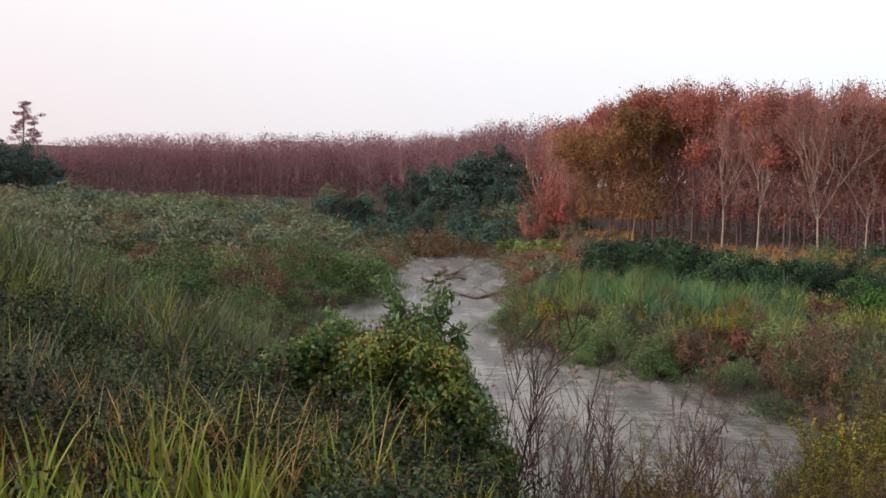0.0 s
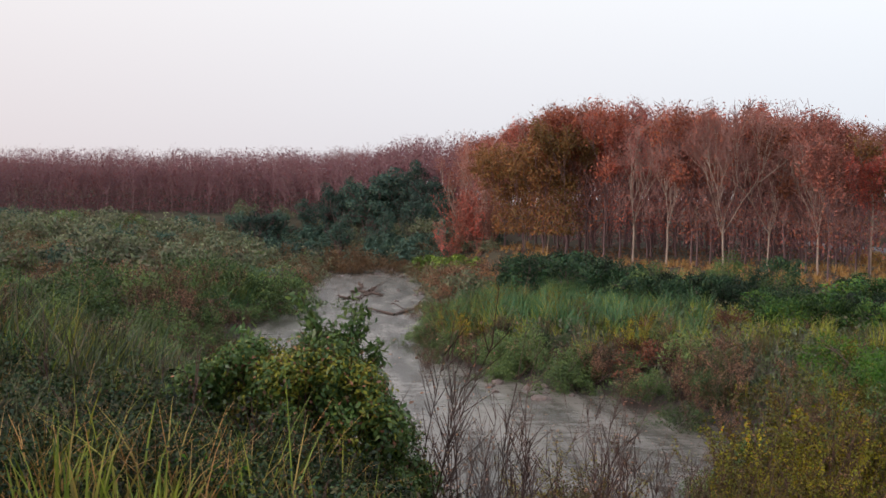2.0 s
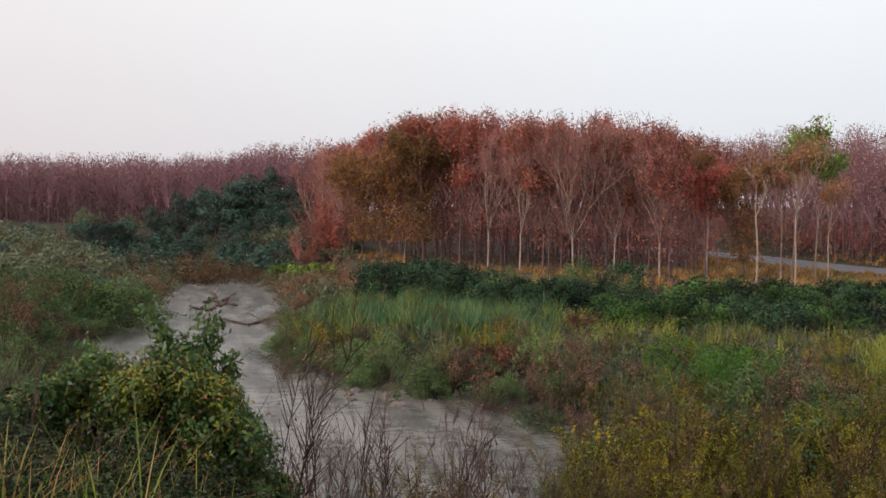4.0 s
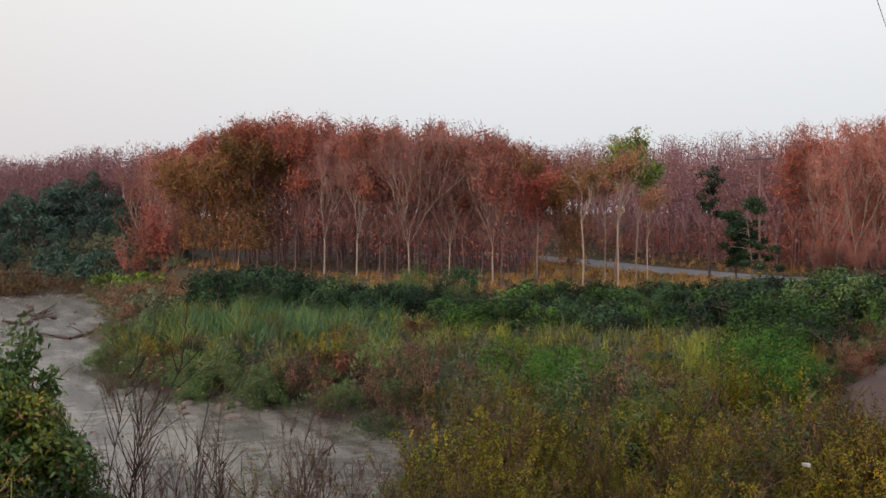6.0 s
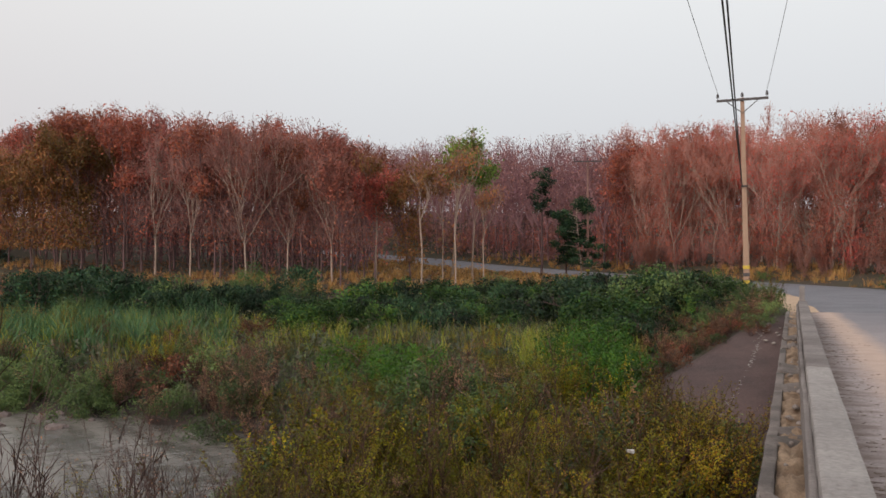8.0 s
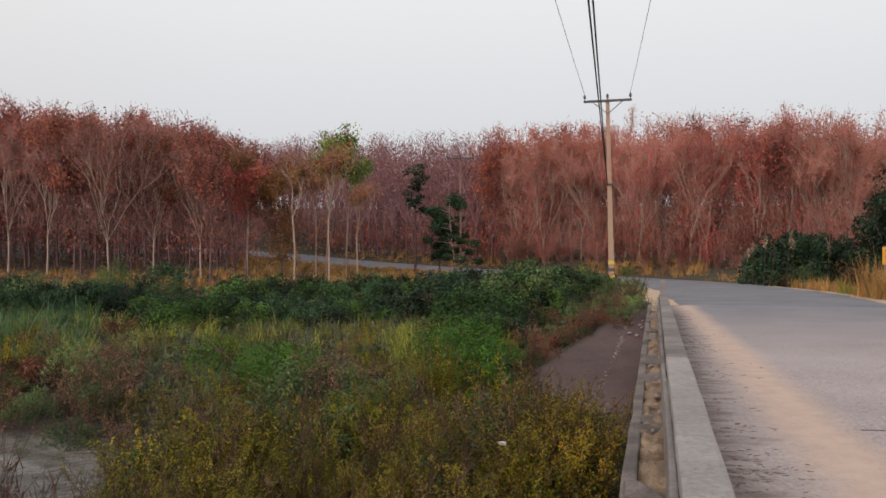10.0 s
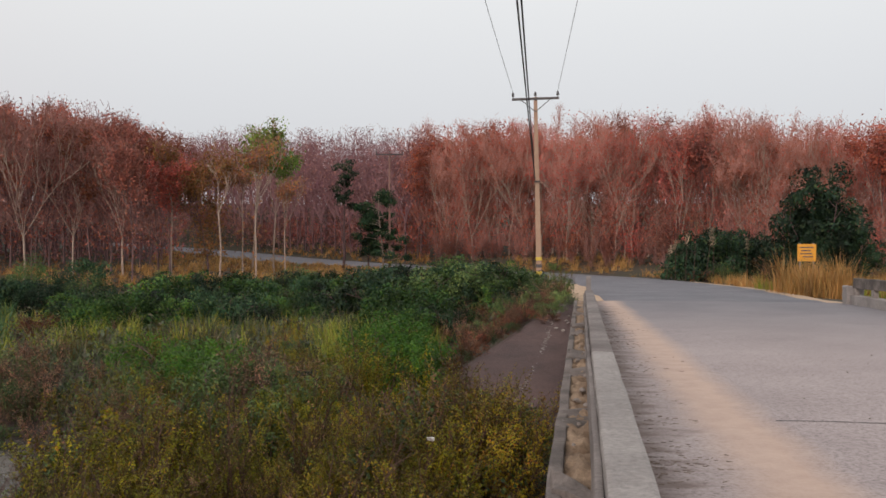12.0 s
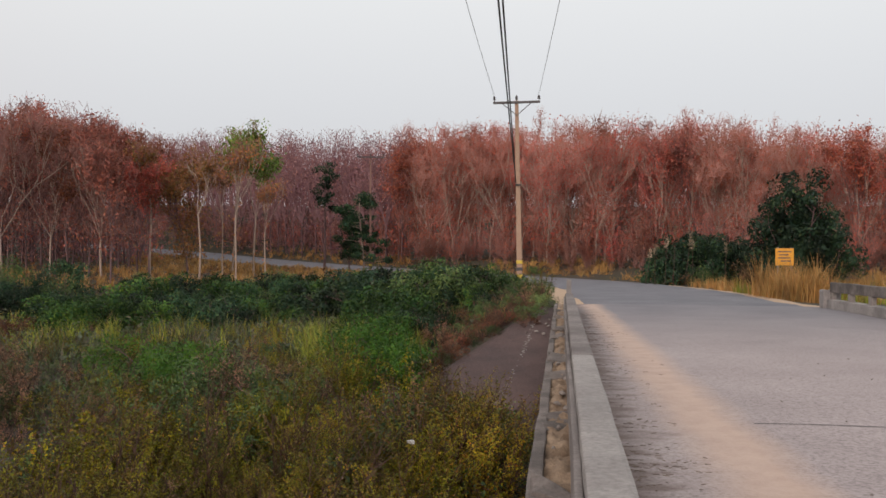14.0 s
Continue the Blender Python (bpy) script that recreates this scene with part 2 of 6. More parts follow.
def blade_strips(rng, pts, height, width, bend=0.5, segs=3, spread=0.35):
    """Curved tapering blades that rise from the points."""
    n = len(pts)
    az = rng.uniform(0, 2 * np.pi, n)
    out = np.stack([np.cos(az), np.sin(az), np.zeros(n)], 1)
    side = np.stack([-np.sin(az + rng.uniform(-1, 1, n)), np.cos(az), np.zeros(n)], 1)
    h = height * rng.uniform(0.5, 1.25, n)
    lean, curl = spread * rng.uniform(0.1, 1.0, n), bend * rng.uniform(0.1, 1.2, n)
    rings = []
    for k in range(segs + 1):
        t = k / segs
        c = pts + out * (h * (lean * t + curl * t ** 2.4))[:, None]
        c[:, 2] += h * (t - 0.35 * curl * t ** 3)
        w = width * (1 - t ** 1.5) * 0.5 + 0.001
        rings += [c - side * w, c + side * w]
    v = np.stack(rings, 1)
    per = 2 * (segs + 1)
    q = np.array([[2 * k, 2 * k + 1, 2 * k + 3, 2 * k + 2] for k in range(segs)])
    f = q[None] + (np.arange(n) * per)[:, None, None]
    return v.reshape(-1, 3), f.reshape(-1, 4)


def part(name, me, parent, label=""):
    ob = new(name, me)
    ob.parent = parent
    return tagged(ob, label)


def bm_mesh(name, bm, mat, smooth=False):
    me = bpy.data.meshes.new(name)
    bm.to_mesh(me)
    bm.free()
    me.materials.append(mat)
    if smooth:
        for p in me.polygons:
            p.use_smooth = True
    return me


def box_bm(x0, x1, y0, y1, z0, z1, bevel=0.0, cuts=0, rough=0.0, seed=0):
    """A box with worn edges, roughened by a little noise."""
    bm = bmesh.new()
    bmesh.ops.create_cube(bm, size=1)
    for v in bm.verts:
        v.co = ((x0 + x1) / 2 + v.co.x * (x1 - x0), (y0 + y1) / 2 + v.co.y * (y1 - y0), (z0 + z1) / 2 + v.co.z * (z1 - z0))
    if bevel:
        bmesh.ops.bevel(bm, geom=list(bm.edges), offset=bevel, segments=2, profile=0.6, affect="EDGES")
    if cuts:
        long_edges = [e for e in bm.edges if e.calc_length() > max(x1 - x0, y1 - y0, z1 - z0) * 0.6]
        bmesh.ops.subdivide_edges(bm, edges=long_edges, cuts=cuts, use_grid_fill=True)
    if rough:
        for v in bm.verts:
            v.co += noise.noise_vector(v.co * 3.1 + Vector((seed, 0, 0))) * rough
    return bm


def smooth_step(a, b, v):
    t = np.clip((v - a) / (b - a), 0, 1)
    return t * t * (3 - 2 * t)


def at_az(az, d):
    """Plan position by compass bearing (degrees east of north) and distance from the bridge head."""
    return d * math.sin(radians(az)), d * math.cos(radians(az))


# ---- the plan ----
ROAD_AZ, ROAD_Z, ROAD_FALL = 56.8, 3.35, 0.0178
SX, SY = math.sin(radians(ROAD_AZ)), math.cos(radians(ROAD_AZ))


def on_road(s, q):
    """Plan position s metres along the bridge and q metres to its right."""
    return s * SX + q * SY, s * SY - q * SX


RIVER = np.array([(-60, 150, 5), (-34, 141, 5), (-10, 130, 5.5), (0.5, 108, 7.0), (1, 80, 6.8), (0, 58, 5.8), (-1.5, 40, 4.9), (-0.3, 30, 5.4), (3.2, 22, 6.4), (3.6, 15.5, 4.8), (5.6, 9, 3.6), (7.5, 0, 4.0), (9, -12, 6), (40, -50, 9)], float)
ROAD_END = [(33, 4.9), (48, 4.3), (62, 2.2), (74, -2.5)]
ROAD = np.array([(*on_road(s, q), ROAD_Z - ROAD_FALL * s) for s, q in ROAD_END] + [(*at_az(46, 90), 2.2), (*at_az(38, 110), 2.7), (*at_az(31, 132), 3.9), (*at_az(24, 165), 5.0), (*at_az(18, 210), 6.0)])


def spline(pts, per=14):
    """Catmull-Rom through the rows of pts."""
    p = np.vstack([2 * pts[0] - pts[1], pts, 2 * pts[-1] - pts[-2]])
    out = []
    for i in range(1, len(p) - 2):
        for k in range(per):
            t = k / per
            out.append(0.5 * (2 * p[i] + (p[i + 1] - p[i - 1]) * t + (2 * p[i - 1] - 5 * p[i] + 4 * p[i + 1] - p[i + 2]) * t * t + (3 * p[i] - p[i - 1] - 3 * p[i + 1] + p[i + 2]) * t ** 3))
    return np.array(out + [pts[-1]])


RIVER_LINE, ROAD_LINE = spline(RIVER, 10), spline(ROAD, 8)


def near_line(x, y, line):
    """Distance to a line of rows (x, y, value) and the value at the nearest place."""
    x, y = np.asarray(x, float), np.asarray(y, float)
    best, val = np.full(x.shape, 1e9), np.zeros(x.shape)
    for a, b in zip(line[:-1], line[1:]):
        dx, dy = b[0] - a[0], b[1] - a[1]
        t = np.clip(((x - a[0]) * dx + (y - a[1]) * dy) / (dx * dx + dy * dy), 0, 1)
        d = np.hypot(x - a[0] - t * dx, y - a[1] - t * dy)
        hit = d < best
        best, val = np.where(hit, d, best), np.where(hit, a[2] + t * (b[2] - a[2]), val)
    return best, val


def wobble(x, y, size, seed=0.0):
    """Cheap smooth unevenness between -1 and 1."""
    k = 2 * np.pi / size
    return (np.sin(k * x + 1.3 * np.sin(k * 0.7 * y + seed)) * np.cos(k * 0.83 * y + 1.1 * np.sin(k * 0.6 * x + 2 * seed)) + 0.5 * np.sin(2.3 * k * (x * 0.6 + y * 0.8) + seed)) / 1.5


EDGE_AZ = (-180, -40, 0, 6, 9, 17, 23, 30, 36, 45, 52, 58, 70, 110, 180)
EDGE_D = (300, 300, 170, 105, 92, 74, 58, 54, 53, 50, 42, 36, 34, 34, 300)


def height(x, y):
    x, y = np.asarray(x, float), np.asarray(y, float)
    d, az = np.hypot(x, y), np.degrees(np.arctan2(x, y))
    rd, hw = near_line(x, y, RIVER_LINE)
    e = rd - hw + 0.7 * wobble(x, y, 7.0) + 0.35 * wobble(x, y, 2.6, 2)
    z = -1.1 + 1.3 * smooth_step(-3, 0.3, e) + 0.9 * smooth_step(0.1, 3.2, e)
    z = z + 3.5 * np.exp(-((x + 9.5) ** 2 + (y - 11.5) ** 2) / 46) + 1.6 * np.exp(-((x + 2) ** 2 + (y - 1) ** 2) / 40) + 0.5 * np.exp(-((x + 1.2) ** 2 + (y - 6) ** 2) / 13)
    edge = np.interp(az, EDGE_AZ, EDGE_D)
    plateau = smooth_step(edge - 9, edge + 1, d) * smooth_step(0.3, 7, e)
    rise = 0.028 - 0.020 * smooth_step(28, 36, az) * (1 - smooth_step(46, 54, az)) * (1 - smooth_step(100, 130, d))
    z = z + plateau * (2.2 + rise * np.clip(d - 62, 0, 160) - z)
    z = z + smooth_step(0.3, 16, e) * 7.0 * smooth_step(50, 190, d) * (1 - smooth_step(0, 14, az)) * smooth_step(-70, -50, az)
    z = z + 6.5 * smooth_step(125, 175, d) * smooth_step(4, 16, az) * smooth_step(150, 110, az) + 7.0 * smooth_step(190, 250, d) * (1 - smooth_step(0, 14, az))
    z = z + 0.18 * wobble(x, y, 11, 1) * smooth_step(1, 5, e) + 0.07 * wobble(x, y, 2.2, 3)
    rr, rz = near_line(x, y, ROAD_LINE)
    k = 1 - smooth_step(4.4, 10, rr)
    z = z + k * (rz - 0.14 - z)
    s, q = x * SX + y * SY, x * SY - y * SX
    k2 = (1 - smooth_step(-9, -3, s)) * (1 - smooth_step(4.8, 12, np.abs(q - 4.9)))
    z = z + k2 * (ROAD_Z - 0.2 - z)
    # the bank is cut back where the concrete apron lies
    cut = (q > -1.3 - np.clip(33.6 - s, 0, 9) * 0.36) & (q < 3) & (s > 16) & (s < 33.5)
    return np.where(cut, np.minimum(z, 0.1 + 2.5 * (s - 18.5) / 14.9 - 0.3), z)


def ground_z(x, y):
    return float(height(np.array([x]), np.array([y]))[0])


# ---- ground, water ----
def axis(reach, step, count):
    """Places from 0 outwards, spaced wider with the distance."""
    k = np.linspace(0, 1, count)
    g = step * count * k
    return g + (reach - step * count) * k ** 5


half_line = axis(2600, 0.55, 100)
grid_x = np.concatenate([-half_line[:0:-1], half_line])
grid_y = np.concatenate([-axis(2600, 0.6, 32)[:0:-1], axis(2600, 0.6, 165)])
GX, GY = np.meshgrid(grid_x, grid_y)
GZ = height(GX, GY)
ny, nx = GX.shape
idx = np.arange(nx * ny).reshape(ny, nx)
gf = np.stack([idx[:-1, :-1], idx[:-1, 1:], idx[1:, 1:], idx[1:, :-1]], -1).reshape(-1, 4)
M_SOIL = rough_mat("soil_and_litter", (0.030, 0.028, 0.015), (0.056, 0.046, 0.024), 0.6, 0.95, 0.8, 9, "Object", (0.052, 0.034, 0.022))
n, l, b = M_SOIL.node_tree.nodes, M_SOIL.node_tree.links, M_SOIL.node_tree.nodes["Principled BSDF"]
dry_col = b.inputs["Base Color"].links[0].from_socket
soil_pos, soil_sep, mud = n.new("ShaderNodeTexCoord"), n.new("ShaderNodeSeparateXYZ"), n.new("ShaderNodeMapRange")
l.new(soil_pos.outputs["Object"], soil_sep.inputs[0])
l.new(soil_sep.outputs["Z"], mud.inputs["Value"])
mud.inputs["From Min"].default_value, mud.inputs["From Max"].default_value = 0.25, 0.7
l.new(mixed(n, l, mud.outputs[0], (0.038, 0.029, 0.024), dry_col), b.inputs["Base Color"])
ground = new("ground", mesh_of("ground", np.stack([GX.ravel(), GY.ravel(), GZ.ravel()], 1), gf, M_SOIL, True))
tagged(ground, "brown soil with moss and leaf litter along the river", "ground", kind="structure")

M_WATER, n, l, b = nodes_of("muddy_water")
# light and dark of the ripples painted as streaks in the base colour
wr = ramp(n, [(0.40, (0.060, 0.053, 0.046)), (0.62, (0.195, 0.178, 0.165))])
flow = n.new("ShaderNodeMapping")
flow.inputs["Scale"].default_value = (1.6, 0.35, 1)
flow_tc = n.new("ShaderNodeTexCoord")
l.new(flow_tc.outputs["Object"], flow.inputs["Vector"])
flow_noise = n.new("ShaderNodeTexNoise")
flow_noise.inputs["Scale"].default_value, flow_noise.inputs["Detail"].default_value = 0.55, 7.0
l.new(flow.outputs[0], flow_noise.inputs["Vector"])
l.new(flow_noise.outputs["Fac"], wr.inputs[0])
l.new(wr.outputs[0], b.inputs["Base Color"])
b.inputs["Roughness"].default_value = 0.26
b.inputs["IOR"].default_value = 1.33
wb = n.new("ShaderNodeBump")
wb.inputs["Strength"].default_value, wb.inputs["Distance"].default_value = 0.5, 0.12
ripple_map, ripple = n.new("ShaderNodeMapping"), n.new("ShaderNodeTexNoise")
ripple_map.inputs["Scale"].default_value = (0.8, 1.0, 1)
ripple.inputs["Scale"].default_value, ripple.inputs["Detail"].default_value, ripple.inputs["Distortion"].default_value = 1.5, 7.0, 0.2
l.new(flow_tc.outputs["Object"], ripple_map.inputs["Vector"])
l.new(ripple_map.outputs[0], ripple.inputs["Vector"])
l.new(ripple.outputs["Fac"], wb.inputs["Height"])
l.new(wb.outputs[0], b.inputs["Normal"])


def river_strip():
    """The water as a strip along the river, wider than the bed so that the banks cut it."""
    line = RIVER_LINE
    tan = unit(np.gradient(line[:, :2], axis=0))
    nor = np.stack([-tan[:, 1], tan[:, 0]], 1)
    across = np.linspace(-1, 1, 13)
    v = [(*(p[:2] + nr * a * (p[2] + 2.6)), 0.0) for p, nr in zip(line, nor) for a in across]
    i = np.arange(len(line) * 13).reshape(len(line), 13)
    return np.array(v), np.stack([i[:-1, :-1], i[:-1, 1:], i[1:, 1:], i[1:, :-1]], -1).reshape(-1, 4)


water = new("water", mesh_of("water", *river_strip(), M_WATER, True))
tagged(water, "shallow muddy grey river with ripples", "river", kind="structure")

# ---- road and bridge ----
M_ROAD, n, l, b = nodes_of("worn_concrete_road")
tc, sep = n.new("ShaderNodeTexCoord"), n.new("ShaderNodeSeparateXYZ")
l.new(tc.outputs["Object"], sep.inputs[0])
base = ramp(n, [(0.3, (0.300, 0.256, 0.262)), (0.7, (0.392, 0.340, 0.345))])
l.new(noise_tex(n, l, 0.35, 6.0), base.inputs[0])
grit = ramp(n, [(0.34, (0.5,) * 3), (0.5, (0.98,) * 3), (0.68, (1.22,) * 3)])
grit_f = noise_tex(n, l, 26, 4.0, "Object", 0.75)
l.new(grit_f, grit.inputs[0])
col = mixed(n, l, 1.0, base.outputs[0], grit.outputs[0], "MULTIPLY")
# the surface turns blue-grey towards the bridge end
worn = n.new("ShaderNodeMapRange")
worn.interpolation_type = "SMOOTHSTEP"
worn.inputs["From Min"].default_value, worn.inputs["From Max"].default_value = 13.0, 32.0
l.new(sep.outputs["Y"], worn.inputs["Value"])
blue = ramp(n, [(0.3, (0.130, 0.132, 0.158)), (0.7, (0.190, 0.188, 0.212))])
l.new(noise_tex(n, l, 0.5, 6.0), blue.inputs[0])
col = mixed(n, l, worn.outputs[0], col, blue.outputs[0])
# sand blown along the left edge, with a ragged border
edge_noise = n.new("ShaderNodeMath")
edge_noise.operation = "MULTIPLY_ADD"
edge_noise.inputs[1].default_value = 0.4
l.new(noise_tex(n, l, 0.9, 6.0), edge_noise.inputs[0])
drift = n.new("ShaderNodeMath")  # the drift leaves the parapet by degrees
drift.operation = "MULTIPLY_ADD"
drift.inputs[1].default_value = 0.02
l.new(sep.outputs["Y"], drift.inputs[0])
l.new(sep.outputs["X"], drift.inputs[2])
l.new(drift.outputs[0], edge_noise.inputs[2])
sand = ramp(n, [(0.0, (0.05,) * 3), (0.325, (0.12,) * 3), (0.415, (0.78,) * 3), (0.485, (0.85,) * 3), (0.585, (0.06,) * 3)])
scale = n.new("ShaderNodeMath")
scale.operation = "MULTIPLY"
scale.inputs[1].default_value = 0.24
l.new(edge_noise.outputs[0], scale.inputs[0])
l.new(scale.outputs[0], sand.inputs[0])
sand_col = ramp(n, [(0.3, (0.45, 0.318, 0.255)), (0.7, (0.55, 0.405, 0.33))])
l.new(noise_tex(n, l, 3.0, 6.0), sand_col.inputs[0])
col = mixed(n, l, sand.outputs[0], col, sand_col.outputs[0])
# brown streaks of washed-out dirt under the parapet
streak_map, streak_tc, streak_tex = n.new("ShaderNodeMapping"), n.new("ShaderNodeTexCoord"), n.new("ShaderNodeTexNoise")
streak_map.inputs["Scale"].default_value = (0.9, 2.0, 1)
l.new(streak_tc.outputs["Object"], streak_map.inputs["Vector"])
l.new(streak_map.outputs[0], streak_tex.inputs["Vector"])
streak_tex.inputs["Scale"].default_value, streak_tex.inputs["Detail"].default_value = 1.6, 5.0
reach = n.new("ShaderNodeMapRange")
reach.inputs["From Min"].default_value, reach.inputs["From Max"].default_value = 0.40, 1.30
reach.inputs["To Min"].default_value, reach.inputs["To Max"].default_value = 0.26, -0.22
l.new(sep.outputs["X"], reach.inputs["Value"])
streak_sum = n.new("ShaderNodeMath")
l.new(streak_tex.outputs["Fac"], streak_sum.inputs[0])
l.new(reach.outputs[0], streak_sum.inputs[1])
streak = ramp(n, [(0.48, (0, 0, 0)), (0.72, (0.75,) * 3)])
l.new(streak_sum.outputs[0], streak.inputs[0])
col = mixed(n, l, streak.outputs[0], col, (0.135, 0.090, 0.075))
l.new(col, b.inputs["Base Color"])
b.inputs["Roughness"].default_value = 0.85
rb = n.new("ShaderNodeBump")
rb.inputs["Strength"].default_value, rb.inputs["Distance"].default_value = 0.5, 0.01
l.new(grit_f, rb.inputs["Height"])
l.new(rb.outputs[0], b.inputs["Normal"])

M_ASPHALT = rough_mat("blue_grey_asphalt", (0.130, 0.132, 0.158), (0.190, 0.188, 0.212), 0.5, 0.85, 0.4, 40)
M_CONC = rough_mat("weathered_concrete", (0.235, 0.215, 0.21), (0.35, 0.325, 0.315), 1.2, 0.9, 0.8, 28, "Object", (0.15, 0.14, 0.14))
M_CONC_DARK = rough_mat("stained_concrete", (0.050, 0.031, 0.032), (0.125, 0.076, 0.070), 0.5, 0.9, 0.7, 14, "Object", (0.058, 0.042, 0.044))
M_CONC_OLD = rough_mat("old_grey_concrete", (0.20, 0.175, 0.165), (0.32, 0.285, 0.265), 2.0, 0.9, 0.8, 30, "Object", (0.15, 0.12, 0.10))
M_CONC_GRIMY = rough_mat("grimy_concrete", (0.10, 0.085, 0.08), (0.24, 0.205, 0.19), 2.4, 0.9, 0.8, 26, "Object", (0.07, 0.06, 0.055))
M_CONC_WORN = rough_mat("brown_weathered_concrete", (0.165, 0.145, 0.142), (0.265, 0.235, 0.225), 1.2, 0.9, 0.8, 28, "Object", (0.12, 0.10, 0.098))
M_DIRT = rough_mat("dusty_dirt", (0.15, 0.095, 0.06), (0.40, 0.29, 0.20), 2.6, 0.95, 0.8, 40)
M_SAND = rough_mat("sandy_verge", (0.44, 0.31, 0.22), (0.54, 0.40, 0.28), 1.2, 0.95, 0.6, 40)

BRIDGE = pose(0, 0, ROAD_Z, math.degrees(math.atan(-ROAD_FALL)), 0, -ROAD_AZ)
bridge = new("bridge")
bridge.matrix_world = BRIDGE
tagged(bridge, "low weathered concrete road bridge over the river", "bridge")


def deck_mesh():
    q = np.concatenate([[-0.22, -0.2], np.linspace(0.0, 9.6, 40), [9.75]])
    s = np.linspace(-14, 33.7, 95)
    Q, S = np.meshgrid(q, s)
    Z = 0.012 * wobble(Q, S, 3.3) * (Q > 0.4) - 0.008 * np.abs(Q - 4.9)
    v = np.stack([Q.ravel(), S.ravel(), Z.ravel()], 1)
    i = np.arange(v.shape[0]).reshape(Q.shape)
    return v, np.stack([i[:-1, :-1], i[:-1, 1:], i[1:, 1:], i[1:, :-1]], -1).reshape(-1, 4)


part("deck", mesh_of("deck", *deck_mesh(), M_ROAD, True), bridge, "worn grey concrete carriageway with drifted sand")
part("deck_slab", bm_mesh("deck_slab", box_bm(-0.24, 9.77, -14, 33.6, -0.55, -0.06, 0.03), M_CONC), bridge)
part("edge_lip", bm_mesh("edge_lip", box_bm(-0.24, -0.13, -14, 32.6, -0.056, 0.04, 0.02, 90, 0.014), M_CONC_GRIMY), bridge)
for k, (s0, s1) in enumerate(((-13, 1.2), (1.22, 10.4), (10.42, 19.5), (19.52, 28.7))):
    part("parapet_panel", bm_mesh("parapet_panel", box_bm(0.12, 0.37, s0, s1, -0.01, 0.55, 0.03, 24, 0.008, k), M_CONC if k < 2 else M_CONC_WORN), bridge)
part("coping_strip", bm_mesh("coping_strip", box_bm(0.07, 0.118, -13, 28.6, 0.02, 0.46, 0.015, 50, 0.012, 6), M_CONC_WORN), bridge, "narrow weathered step along the outside of the parapet")
part("end_post", bm_mesh("end_post", box_bm(0.16, 0.31, 28.74, 28.95, -0.2, 1.0, 0.02), M_CONC), bridge, "pale upright concrete end post")


def dirt_ridge(q0, q1, s0, s1, top, seed):
    """A low uneven ridge of blown dirt."""
    rng = np.random.default_rng(seed)
    s, q = np.linspace(s0, s1, int((s1 - s0) * 11)), np.linspace(q0, q1, 6)
    Q, S = np.meshgrid(q, s)
    bell = np.array([0, 0.55, 1, 1, 0.6, 0])
    Z = top * bell[None] * (0.65 + 0.6 * wobble(Q, S, 1.7, seed)) + rng.normal(size=Q.shape) * 0.024 - 0.004
    v = np.stack([Q.ravel(), S.ravel(), Z.ravel()], 1)
    i = np.arange(len(v)).reshape(Q.shape)
    return v, np.stack([i[:-1, :-1], i[:-1, 1:], i[1:, 1:], i[1:, :-1]], -1).reshape(-1, 4)


ledge_dirt = new("dirt", mesh_of("dirt", *dirt_ridge(-0.13, 0.125, -6, 32, 0.045, 4), M_DIRT))
ledge_dirt.matrix_world = BRIDGE
tagged(ledge_dirt, "dry brown dirt lying on the ledge outside the parapet", "dirt", kind="stuff")

rng = np.random.default_rng(15)
for k, (s_at, tall, long, slant) in enumerate(((3.1, 0.06, 0.5, 0.3), (5.9, 0.08, 0.28, -0.5), (8.6, 0.05, 0.9, 0.5), (12.2, 0.08, 0.3, 0.2), (14.0, 0.07, 1.1, -0.4), (18.3, 0.08, 0.4, 0.5), (20.1, 0.09, 0.7, 0.4), (24.6, 0.09, 0.35, -0.3), (27.4, 0.07, 0.8, 0.5))):
    bm = box_bm(-0.2, 0.1, 0, long, -0.02, tall, 0.02, 9, 0.07, k)
    for v in bm.verts:  # broken off aslant
        v.co.y += slant * (v.co.x + 0.05) * 2.4 + s_at
        v.co.z = max(-0.02, v.co.z - 0.25 * max(0.0, v.co.x - 0.02) * (k % 3))
    part("ledge_rib", bm_mesh("ledge_rib", bm, M_CONC_GRIMY), bridge, "broken concrete rib across the ledge")


def stone_mesh(seed, size):
    """A small broken stone."""
    bm = bmesh.new()
    bmesh.ops.create_icosphere(bm, subdivisions=1, radius=size)
    for v in bm.verts:
        v.co *= 0.75 + 0.5 * noise.noise(v.co / size * 1.3 + Vector((seed * 3.7, 0, 0)))
        v.co.z *= 0.65
    return bm


stone_pats = [bm_mesh("stone", stone_mesh(k, 0.05), M_CONC_OLD) for k in range(4)]
for k in range(46):
    st = new("stone", stone_pats[k % 4])
    s_at = rng.uniform(2.5, 31) ** 1.0
    st.matrix_world = BRIDGE @ Matrix.LocRotScale((rng.uniform(-0.1, 0.09), s_at, 0.06), Euler((0, 0, rng.uniform(0, 6))), (rng.uniform(0.4, 1.3),) * 3)
    tagged(st, "small grey stone on the dusty ledge of the bridge", "stone", group="stones on the ledge")


